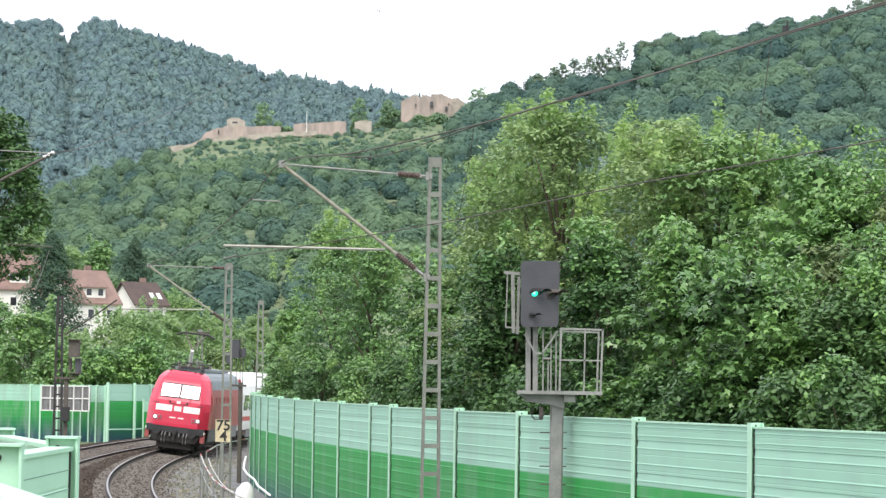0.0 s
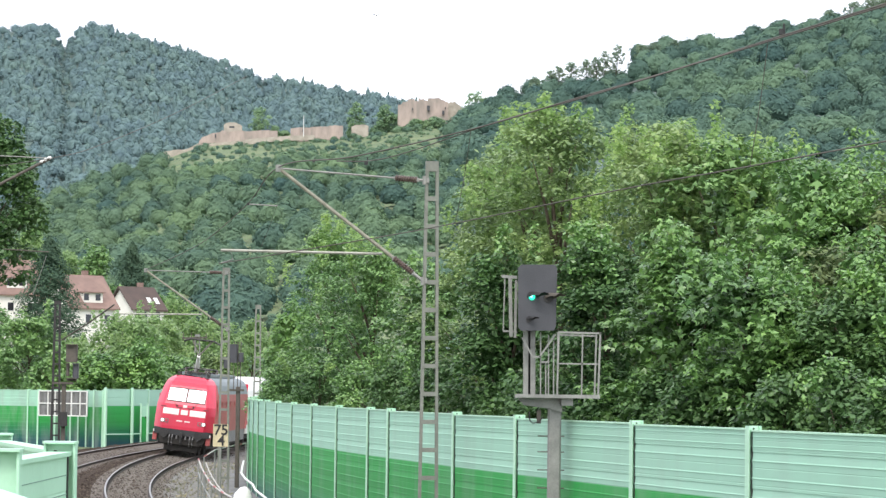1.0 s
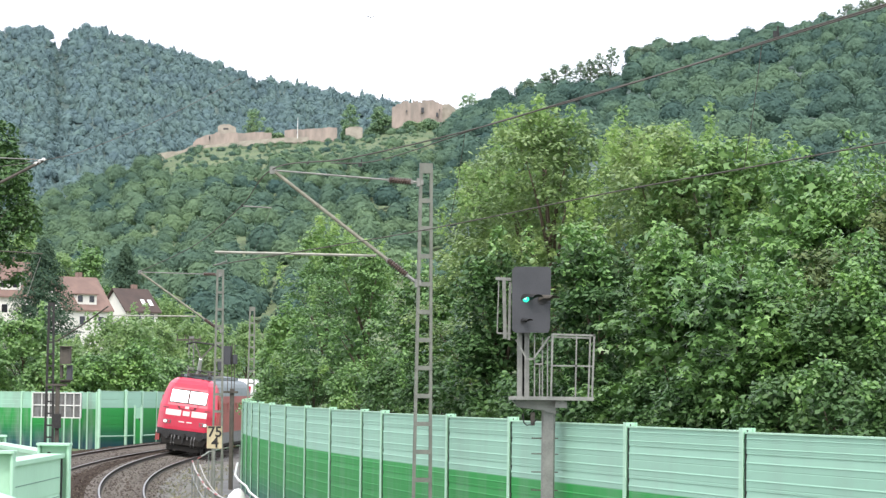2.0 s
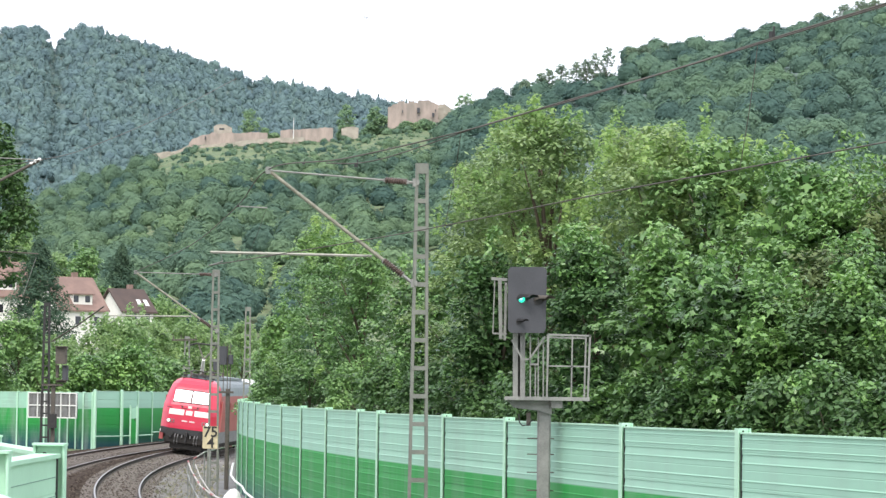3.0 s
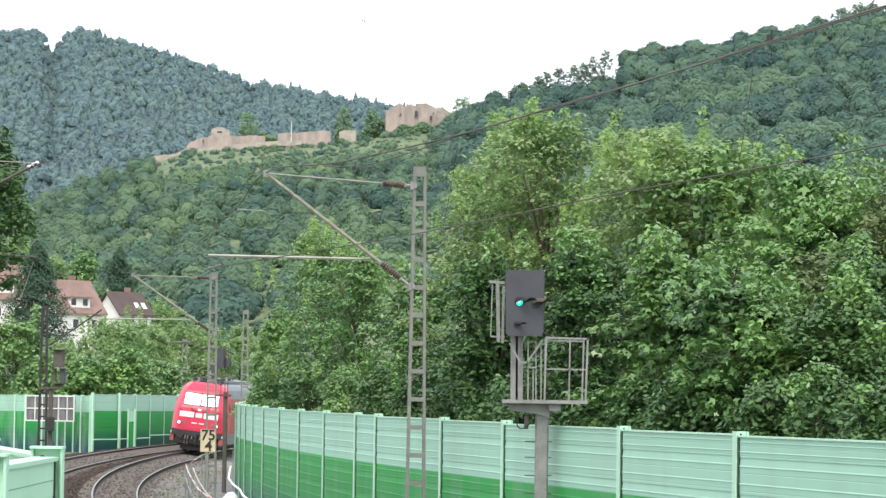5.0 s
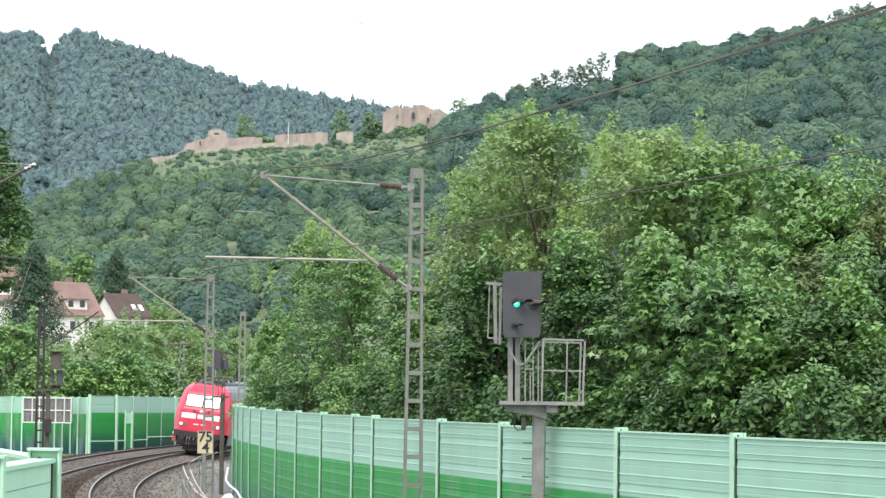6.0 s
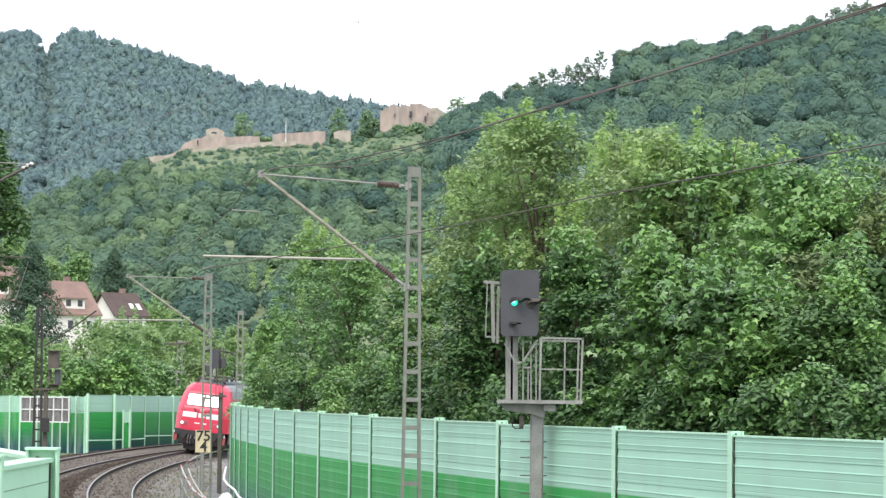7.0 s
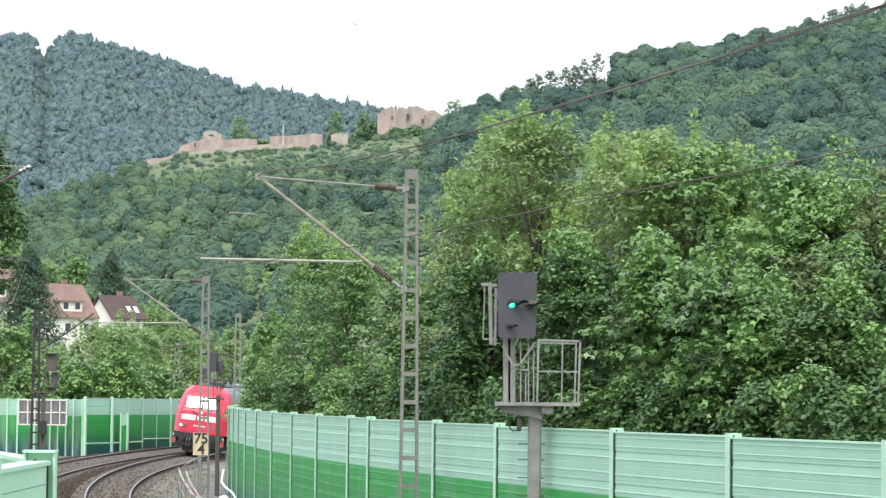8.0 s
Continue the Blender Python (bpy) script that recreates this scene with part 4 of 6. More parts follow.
def build_left_barrier():
    # beyond the far track: a run with a window, stepping forward to a run with a gate
    def foot(x, d):
        p = at(x, 760, d)
        return Vector((p.x, p.y, 0.15))
    first = [foot(x, d) for x, d in ((-190, 148), (-120, 146), (-60, 144), (14, 142), (32, 141.5), (62, 141), (90, 140.5), (104, 140), (118, 139.7), (131, 139.4), (147, 139))]
    west = barrier_bay(first, 3.20, -0.7, WALL_DUSTY, "noise_barrier_west", "far noise barrier with mint and green bands and a window", "", cap=False, wide=0.13, shadow_line=False)
    second = [foot(x, d) for x, d in ((150, 137), (197.5, 139), (225, 140.5), (250, 142.5), (275, 145.5), (301, 149), (318, 153), (332, 159), (345, 167), (356, 177))]
    gate_run = barrier_bay(second, 3.30, -0.7, WALL_L, "noise_barrier_gate_section", "far noise barrier with a green gate and mint posts", "", cap=False, wide=0.16, shadow_line=False, ribs=False)
    for x, d in ((150, 136.8), (197.5, 138.8), (301, 148.8)):
        p = at(x, 760, d)
        part("cover_post", Shape().box((p.x, p.y, 1.72), (0.14, 0.16, 3.7), chamfer=0.02), MINT, gate_run, "broad pale cover post")
    # tubular rail along the foot of the gate section
    for (x0, y0, d0), (x1, y1, d1) in (((152, 785, 136.6), (197, 784.5, 138.5)), ((201, 784, 138.7), (212, 783.5, 139.3)), ((229, 783, 140.2), (253, 781.5, 142.2)), ((253, 777, 142.2), (301, 776, 148.5))):
        part("foot_rail", Shape().tube([at(x0, y0, d0), at(x1, y1, d1)], 0.04, 6), MINT, gate_run)
    # narrow gate
    for x in (213.5, 225):
        p = at(x, 760, 139.4)
        part("gate_post", Shape().box((p.x, p.y, 1.35), (0.09, 0.1, 2.5)), MINT, gate_run)
    p = at(219, 760, 139.5)
    leaf = part("gate_leaf", Shape().box((p.x, p.y, 1.3), (0.34, 0.05, 2.3)), WALL_R, gate_run, "narrow green gate leaf")
    part("latch", Shape().box((p.x + 0.1, p.y - 0.05, 1.75), (0.06, 0.05, 0.14)), BLACK, leaf)
    # window of eight panes let into the first run
    a, b = at(34, 708, 139.3), at(118, 752.5, 138.0)
    u = Vector((b.x - a.x, b.y - a.y, 0))
    w, hgt = u.length, a.z - b.z
    m = Matrix.Translation((a.x, a.y, b.z)) @ Matrix.Rotation(math.atan2(u.y, u.x), 4, "Z")
    win = part("window", Shape().box((w / 2, 0.06, hgt / 2), (w, 0.1, hgt)), DARK, west, "glazed opening with white bars")
    win.matrix_basis = m
    cols = [0.0, 0.19, 0.34, 0.68, 0.86, 1.0]
    for x in cols:
        part("bar", Shape().box((x * w, -0.02, hgt / 2), (0.055, 0.1, hgt + 0.06)), WHITE, win)
    for z in (0.0, 0.5, 1.0):
        part("bar", Shape().box((w / 2, -0.03, z * hgt), (w + 0.06, 0.08, 0.065)), WHITE, win)
    for i in range(5):
        for j in range(2):
            part("pane", Shape().box(((cols[i] + cols[i + 1]) / 2 * w, 0.004, (0.25 + 0.5 * j) * hgt), ((cols[i + 1] - cols[i]) * w - 0.05, 0.012, hgt * 0.5 - 0.06)), GREY_PANE, win)


# curtain-like reflections put into the panes' colour as upright grey streaks
GREY_PANE = weathered("streaked_glass", (0.09, 0.085, 0.08), (0.20, 0.20, 0.20), 1.6, 0.25, fine=5, bump=0.02, stretch=(3, 1, 0.4))


def build_near_barrier():
    look_of = dict(wide=0.11, ribs=False, lid=True)
    near = [Vector(p) for p in ((-2.278, 14.06, 0), (-2.333, 16.5, 0))]
    barrier_bay(near, 2.79, -0.7, MINT, "noise_barrier_near", "mint green noise barrier beside the camera's standpoint", "", proud=0.07, **look_of)
    # a lower run that crosses close to the standpoint
    front = [Vector(p) for p in ((0.15, 4.4, 0), (-0.975, 7.5, 0), (-2.35, 12.55, 0))]
    barrier_bay(front, 2.775, -0.7, MINT, "noise_barrier_front", "mint green noise barrier running past the standpoint", "", proud=0.06, **look_of)
    # return run that leaves the end post towards the far side
    back = [Vector(p) for p in ((-2.42, 16.95, 0), (-3.30, 20.2, 0), (-4.5, 24.6, 0))]
    barrier_bay(back, 2.79, -0.7, MINT, "noise_barrier_return", "short mint green return run of the noise barrier", "", proud=0.06, skip_first=True, **look_of)


# ---- catenary ----
def lattice_mast(x, y, height, base_w, top_w, turn, name="catenary_mast", label="grey steel frame mast with batten plates carrying the catenary", mat=None, battens=14, leg_w=0.05):
    mat = mat or MAST_STEEL
    mast = thing(name, label, "catenary mast", pose(x, y, land(x, y) - 0.05, rz=turn), "catenary masts")
    d = 0.09
    for s in (-1, 1):
        leg = Shape()
        for yy, w, t in ((0.0, 0.012, d), (d / 2, leg_w, 0.012), (-d / 2, leg_w, 0.012)):
            o = leg_w / 2 * s if yy == 0 else 0
            leg.add([(s * base_w / 2 + o + a * w / 2, yy + b * t / 2, 0) for a, b in ((-1, -1), (1, -1), (1, 1), (-1, 1))] + [(s * top_w / 2 + o + a * w / 2, yy + b * t / 2, height) for a, b in ((-1, -1), (1, -1), (1, 1), (-1, 1))],
                    [(3, 2, 1, 0), (4, 5, 6, 7), (0, 1, 5, 4), (1, 2, 6, 5), (2, 3, 7, 6), (3, 0, 4, 7)])
        part("leg", leg, mat, mast)
    gap = height / battens
    for i in range(1, battens + 1):
        z = height - (i - 0.65) * gap if i > 1 else height - 0.1
        w = base_w + (top_w - base_w) * z / height
        for yy in (-d / 2 - 0.008, d / 2 + 0.008):
            part("batten", Shape().box((0, yy, z), (w + 0.03, 0.008, 0.085 if i > 1 else 0.2)), mat, mast)
    part("footing", Shape().box((0, 0, -0.05), (base_w + 0.5, 0.6, 0.5), chamfer=0.05), CONCRETE, mast)
    return mast


PALE_TUBE = weathered("pale_weathered_tube", (0.40, 0.40, 0.34), (0.28, 0.28, 0.235), 5.0, 0.55, 0.1)
AGED = weathered("aged_tube", (0.16, 0.155, 0.115), (0.27, 0.265, 0.205), 6.0, 0.65, 0.1)


def insulator(s, p, q, n=9, r=0.075):
    """Ribbed porcelain between p and q."""
    p, q = Vector(p), Vector(q)
    pts, rs = [], []
    for i in range(n * 2 + 1):
        pts.append(p.lerp(q, i / (n * 2)))
        rs.append(r if i % 2 else r * 0.55)
    s.tube(pts, rs, 8)


def cantilever(tip, top_at, foot_at, arm_out, arm_in, wire_clamp, label):
    """A hinged bracket: top tie, strut, steady arm, two insulators."""
    br = thing("cantilever_bracket", label, "catenary bracket", group="cantilever brackets")
    tip, top_at, foot_at, arm_out, arm_in = (Vector(v) for v in (tip, top_at, foot_at, arm_out, arm_in))
    k = tip.lerp(top_at, 0.80)
    k2 = tip.lerp(top_at, 0.95)
    part("top_tie", Shape().tube([tip, k], 0.02, 6), STEEL, br)
    s = Shape()
    insulator(s, k, k2)
    part("tie_insulator", s, PORCELAIN, br, "brown ribbed porcelain insulator")
    part("tie_end", Shape().tube([k2, top_at], 0.03, 6), STEEL, br)
    j, j2 = tip.lerp(foot_at, 0.80), tip.lerp(foot_at, 0.93)
    part("strut", Shape().tube([tip, j], 0.036, 8), AGED, br)
    s = Shape()
    insulator(s, j, j2)
    part("strut_insulator", s, PORCELAIN, br, "brown ribbed porcelain insulator")
    part("strut_end", Shape().tube([j2, foot_at], 0.035, 6), STEEL, br)
    part("steady_tube", Shape().tube([arm_out, arm_in], 0.03, 6), PALE_TUBE, br)
    drop = arm_out + (arm_in - arm_out) * 0.06
    part("registration_arm", Shape().tube([drop, drop + Vector((0.05, 0, -0.18)), wire_clamp], 0.013, 6), STEEL, br)
    for q in (top_at, foot_at):
        part("hinge", Shape().box(q, (0.09, 0.14, 0.16), chamfer=0.02).box(q + Vector((0.06, 0, 0)), (0.05, 0.2, 0.10)), STEEL, br)
    for q in (j, j2, k, k2):
        part("cap", Shape().box(q, (0.07, 0.07, 0.07), chamfer=0.015), STEEL, br)
    part("tip_clamp", Shape().box(tip, (0.12, 0.1, 0.14), chamfer=0.02), STEEL, br)
    return br


def wire(name, pts, r, label):
    """A hanging wire through points, smoothed."""
    pts = [Vector(p) for p in pts]
    fine = []
    for i in range(len(pts) - 1):
        p0, p1, p2, p3 = pts[max(i - 1, 0)], pts[i], pts[i + 1], pts[min(i + 2, len(pts) - 1)]
        for k in range(8):
            t = k / 8
            fine.append(0.5 * ((2 * p1) + (p2 - p0) * t + (2 * p0 - 5 * p1 + 4 * p2 - p3) * t * t + (3 * p1 - p0 - 3 * p2 + p3) * t ** 3))
    fine.append(pts[-1])
    return tagged(part(name, Shape().tube(fine, r, 5), RUSTY), label, "wire")


def build_catenary():
    d = 44.0
    p = at(722.5, 880, d)
    lattice_mast(p.x, p.y, at(728, 300, d).z - land(p.x, p.y) + 0.05, 0.37, 0.19, 9, battens=16)
    cantilever(at(457, 313, d + 0.6), at(716, 334, d), at(713, 512, d), at(355, 458, d + 0.8), at(640, 464, d + 0.3), at(352, 482, d + 0.8), "steel cantilever bracket with brown insulators on the near mast")
    p = at(359, 876, 80.5)
    lattice_mast(p.x, p.y, at(369, 489, 80.5).z - land(p.x, p.y) + 0.05, 0.36, 0.19, 5, label="slim grey frame mast with brown stains beside the curve", leg_w=0.07)
    d = 80.5
    cantilever(at(222, 494, d + 0.5), at(364, 498, d), at(366, 598, d), at(175, 571, d + 0.6), at(322, 572, d + 0.2), at(172, 585, d + 0.6), "steel cantilever bracket with brown insulators beyond the signal")
    p = at(61, 815, 116)
    lattice_mast(p.x, p.y, at(57, 548, 116).z - land(p.x, p.y) + 0.05, 0.42, 0.22, 4, label="dark rusty frame mast beside the far track", mat=BLACK, leg_w=0.11)
    p = at(418, 800, 110)
    lattice_mast(p.x, p.y, at(415, 553, 110).z - land(p.x, p.y), 0.38, 0.2, 5, label="far slim frame mast behind the barrier's bend", leg_w=0.07)
    p = at(311, 790, 185)
    lattice_mast(p.x, p.y, at(316, 606, 185).z - land(p.x, p.y), 0.75, 0.3, 10, label="distant lattice mast against the trees", mat=STEEL, leg_w=0.1)
    br = thing("cantilever_bracket", "crossarm on the distant lattice mast", "catenary bracket", group="cantilever brackets")
    part("crossarm", Shape().bar(at(287, 614, 184.5), at(331, 613, 184.5), 0.12, 0.14), RUSTY, br)
    for x in (289, 303, 329):
        part("hanger", Shape().bar(at(x, 613, 184.5), at(x, 605, 184.5), 0.07, 0.07), RUSTY, br)
    br = thing("cantilever_bracket", "short pale steady arm hanging on the messenger wire", "catenary bracket", group="cantilever brackets")
    part("steady_tube", Shape().tube([at(402, 376.5, 56), at(455, 379.5, 56)], 0.018, 6), STEEL, br)
    part("clamp", Shape().box(at(403, 376, 56), (0.06, 0.05, 0.06)), BLACK, br)
    # near span: messenger, contact wire, droppers
    wire("messenger_wire", [at(222, 493, 81), at(318, 447, 70), at(400, 378, 56), at(457, 311, 44.6), at(590, 292, 39.5), at(800, 243, 35.5), at(985, 188, 31.5), at(1150, 140, 29), at(1345, 78, 26.5), at(1568, 8, 24), at(1850, -85, 21)], 0.013, "twisted bronze messenger wire of the catenary")
    wire("stitch_wire", [at(560, 300, 41.5), at(650, 294, 38.8), at(850, 228, 34.5), at(1000, 186, 31.2), at(1345, 80.5, 26.4), at(1570, 11, 24)], 0.010, "slack wire hanging under the messenger wire")
    wire("contact_wire", [at(352, 482, 44.8), at(700, 423, 37.5), at(1060, 350, 31), at(1290, 308, 27.2), at(1568, 256, 23.5), at(1850, 200, 20.5)], 0.0095, "copper contact wire over the near track")
    for (x1, y1, d1), (x2, y2, d2) in (((1322, 86, 26.8), (1291, 306, 27.2)), ((797, 246, 35.6), (770, 408, 37)), ((455, 375, 58), (418, 470, 60))):
        wire("dropper", [at(x1, y1, d1), at((x1 + x2) / 2 + 2, (y1 + y2) / 2, (d1 + d2) / 2), at(x2, y2, d2)], 0.005, "thin dropper between messenger and contact wire")
    for x, y, d, sz in ((1347, 70, 26.5, 0.07), (519, 300, 42.4, 0.05), (612, 303, 40, 0.07)):
        p = at(x, y, d)
        tagged(part("wire_clamp", Shape().box(p, (sz * 0.6, sz, sz), 30).box(p + Vector((0.02, 0, sz * 0.8)), (sz * 0.25, sz * 0.3, sz * 1.2), 10), BLACK), "small dark clamp on the messenger wire", "clamp")
    # far track: bracket reaching in from a mast outside the view
    br = thing("cantilever_bracket", "rusty cantilever strut of the far track's mast", "catenary bracket", group="cantilever brackets")
    part("strut", Shape().tube([at(52, 296, 52), at(-120, 385, 52)], 0.035, 8), RUSTY, br)
    part("top_tie", Shape().tube([at(56, 296, 52), at(-120, 288, 52)], 0.014, 6), STEEL, br)
    s = Shape()
    insulator(s, at(34, 303, 52), at(54, 294, 52), 3, 0.05)
    part("tip_clamp", s, WHITE, br, "pale insulator clamp")
    wire("far_messenger_wire", [at(-200, 330, 45), at(52, 296, 52), at(152, 268, 58), at(290, 208, 70), at(400, 150, 84)], 0.01, "messenger wire of the far track")
    br = thing("cantilever_bracket", "thin steady arm and strut over the far track", "catenary bracket", group="cantilever brackets")
    part("strut", Shape().tube([at(73, 618, 114), at(120, 588, 113), at(166, 555, 112)], 0.04, 8), RUSTY, br)
    part("steady_tube", Shape().tube([at(-30, 457, 100), at(50, 462, 100)], 0.03, 6), RUSTY, br)
    part("registration_arm", Shape().tube([at(46, 468, 100), at(22, 538, 100)], 0.012, 6), STEEL, br)


# ---- signal ----
def build_signal():
    d = 38.0
    base = at(945, 880, d)
    g = land(base.x, base.y)
    sig = thing("railway_signal", "dark grey light signal showing green above a caged platform", "railway signal", Matrix.Translation((base.x, base.y, g)))

    def P(x, y, dy=0.0):
        v = at(x, y, d)
        return Vector((v.x - base.x, dy, v.z - g))
    zf = P(945, 716).z
    part("post", Shape().box((0, 0, zf / 2), (0.225, 0.22, zf), chamfer=0.03), STEEL, sig)
    # climbing rungs
    for y in (786, 814, 846, 878, 910):
        z = P(945, y).z
        part("rung", Shape().bar((-0.28, -0.02, z), (0.17, -0.02, z), 0.018, 0.018), RUSTY, sig)
    # platform
    a, b = P(876, 721), P(1023, 721)
    part("platform", Shape().box(((a.x + b.x) / 2, -0.05, zf), (b.x - a.x, 0.75, 0.05)).box(((a.x + b.x) / 2, -0.445, zf + 0.005), (b.x - a.x + 0.02, 0.03, 0.06)), STEEL, sig)
    lip = zf - 0.03
    part("bracket", Shape().add([(x, y, z) for y in (-0.2, 0.2) for x, z in ((a.x + 0.04, lip), (0.12, lip), (0.12, zf - 0.26), (-0.1, zf - 0.2), (a.x + 0.16, zf - 0.15))],
                                [(0, 1, 2, 3, 4), (9, 8, 7, 6, 5), (0, 5, 6, 1), (1, 6, 7, 2), (2, 7, 8, 3), (3, 8, 9, 4), (4, 9, 5, 0)]), STEEL, sig)
    part("socket", Shape().box(((P(957, 730).x + P(977, 730).x) / 2, -0.2, lip - 0.06), (0.20, 0.3, 0.12), chamfer=0.01), STEEL, sig)
    # upper mast behind the screen
    for x in (897, 906):
        p, q = P(x, 716), P(x, 500)
        part("mast_channel", Shape().bar((p.x, 0.1, p.z), (q.x, 0.1, q.z), 0.095, 0.12), STEEL, sig)
    for x, y0, y1 in ((921, 602, 716), (930, 655, 716), (935, 607, 716), (944, 607, 716), (951, 602, 716)):
        part("upright", Shape().bar(P(x, y1, -0.1), P(x, y0, -0.1), 0.022, 0.022), STEEL, sig)
    for x0, y0, x1, y1 in ((905, 646, 921, 646), (919, 646, 947, 606), (888, 612, 906, 644), (921, 655, 935, 655)):
        part("brace", Shape().bar(P(x0, y0, -0.16), P(x1, y1, -0.16), 0.03, 0.03), STEEL, sig)
    # safety cage
    for x0, y0, x1, y1, w in ((951, 603, 1026, 605, 0.032), (1025, 603, 1021, 721, 0.032), (951, 658, 1023, 659, 0.024), (994, 604, 992, 718, 0.024), (952, 603, 949, 721, 0.03)):
        part("cage_bar", Shape().bar(P(x0, y0, -0.38), P(x1, y1, -0.38), w, w), STEEL, sig)
    for x0, y0, x1, y1, w in ((951, 606, 1022, 608, 0.028), (1021, 606, 1018, 716, 0.03)):
        part("cage_bar", Shape().bar(P(x0, y0, 0.25), P(x1, y1, 0.25), w, w), STEEL, sig)
    # side frame
    for x0, y0, x1, y1, w in ((852, 503, 880, 505, 0.05), (867, 507, 869, 610, 0.06), (858, 505, 855, 600, 0.02), (878, 510, 876, 612, 0.045), (855, 600, 880, 601, 0.03)):
        part("side_frame", Shape().bar(P(x0, y0, 0.05), P(x1, y1, 0.05), w, w), STEEL, sig)
    # screen with cut corners
    x0, x1, y0, y1 = 881, 949, 484, 600
    ring = [(x0 + 5, y0), (x1 - 5, y0), (x1, y0 + 6), (x1 - 1.5, y1 - 8), (x1 - 5, y1), (x0 + 5, y1), (x0, y1 - 5), (x0 - 0.5, y0 + 6)]
    f = [P(x, y, -0.30) for x, y in ring] + [P(x, y, -0.25) for x, y in ring]
    screen = part("screen", Shape().add(f, [tuple(range(8)), tuple(range(15, 7, -1))] + [(i, (i + 1) % 8, 8 + (i + 1) % 8, 8 + i) for i in range(8)]), DARK, sig, "dark grey signal screen")
    part("lamp_box", Shape().box(P(915, 545, -0.12), (0.5, 0.26, 0.9), chamfer=0.03), DARK, sig)
    glow = material("green_signal_light", (0.02, 0.5, 0.3), 0.3)
    n, l, bs = nodes_of(glow)
    bs.inputs["Emission Color"].default_value = (0.03, 0.8, 0.5, 1)
    bs.inputs["Emission Strength"].default_value = 1.0
    c = P(905, 541, -0.302)
    part("green_lens", Shape().tube([c + Vector((0, 0.01, 0)), c + Vector((0, -0.02, 0)), c + Vector((0, -0.035, 0))], [0.055, 0.055, 0.03], 16), glow, screen, "glowing green lens")
    # small glowing disc added for the white sparkle on the lit lens
    core = material("bright_signal_sparkle", (0.3, 0.9, 0.75), 0.3)
    _, _, bc = nodes_of(core)
    bc.inputs["Emission Color"].default_value = (0.35, 1.0, 0.8, 1)
    bc.inputs["Emission Strength"].default_value = 1.6
    part("lens_sparkle", Shape().tube([c + Vector((-0.012, -0.034, 0.012)), c + Vector((-0.012, -0.045, 0.012))], [0.026, 0.02], 12), core, screen, "small glowing disc for the pale green sparkle on the lens")
    for (x, y), r in (((905, 540), 0.085), ((934, 542), 0.085), ((900, 580), 0.05)):
        c = P(x, y, -0.3)
        hood = Shape()
        rows = []
        for j, dy in enumerate((0.0, -0.12, -0.26)):
            rows.append([c + Vector((0.10 * j * (r / 0.085) + r * math.cos(t), dy * r / 0.085, r * math.sin(t) * (1 - 0.12 * j))) for t in np.linspace(math.radians(15 if j else -20), math.radians(165 if j else 200), 11)])
        hood.sheet(rows)
        part("hood", hood, RUSTY if x == 934 else BLACK, screen)
        part("lens_rim", Shape().tube([c + Vector((0, 0.002, 0)), c + Vector((0, -0.02, 0))], r, 16), BLACK, screen) if x != 905 else None
    # hanging cable loop
    part("cable", Shape().tube([P(901, 742, -0.2), P(902, 758, -0.2), P(907, 763, -0.2), P(916, 762, -0.2), P(926, 752, -0.2)], 0.012, 6), BLACK, sig)
    part("junction_box", Shape().box(P(918, 752, -0.15), (0.07, 0.08, 0.22)), RUSTY, sig)


# ---- train ----
def loft(rings, caps=True):
    s = Shape()
    n = len(rings[0])
    s.add([p for r in rings for p in r], [(i * n + k, i * n + (k + 1) % n, (i + 1) * n + (k + 1) % n, (i + 1) * n + k) for i in range(len(rings) - 1) for k in range(n)])
    if caps:
        s.f += [tuple(range(n)), tuple(len(rings) * n - n + k for k in range(n - 1, -1, -1))]
    return s


def front_y(z):
    """How far the cab front lies back at height z."""
    return float(np.interp(z, [0.9, 1.3, 2.1, 2.5, 3.45, 3.75, 4.0], [0.06, 0.0, 0.05, 0.14, 0.75, 1.0, 1.6]))


def half_w(z):
    return float(np.interp(z, [0.8, 1.1, 2.4, 3.3, 3.65, 3.85, 3.98], [1.48, 1.52, 1.52, 1.36, 1.24, 1.08, 0.85]))


WHEELS = []     # (wheel, its place on the bogie, its radius)


def bogie_with_wheels(vehicle, y, reach, r, length):
    """A bogie frame with axle boxes and four spoked-looking disc wheels that turn on their axles."""
    bogie = part("bogie", Shape().box((0, y, 0.62), (1.3, length * 0.6, 0.3), chamfer=0.05).box((-1.0, y, 0.66), (0.12, length, 0.22)).box((1.0, y, 0.66), (0.12, length, 0.22)), UNDER, vehicle)
    for dy in (-reach, reach):
        for s in (-1, 1):
            disc = Shape().tube([(s * -0.06, 0, 0), (s * -0.055, 0, 0), (s * -0.03, 0, 0), (s * 0.06, 0, 0)], [r + 0.03, r + 0.03, r, r - 0.005], 24)
            for k in range(6):
                a = k * math.pi / 3
                disc.box((s * 0.065, 0.55 * r * math.cos(a), 0.55 * r * math.sin(a)), (0.02, 0.09, 0.09))
            wheel = part("wheel", disc.tube([(s * 0.05, 0, 0), (s * 0.1, 0, 0)], 0.14, 10), UNDER, bogie)
            place = Vector((s * 0.76, y + dy, r))
            wheel.matrix_basis = Matrix.Translation(place)
            WHEELS.append((wheel, place, r))
            part("axle_box", Shape().box((s * 1.0, y + dy, r), (0.2, 0.34, 0.3), chamfer=0.03), UNDER, bogie)
    return bogie


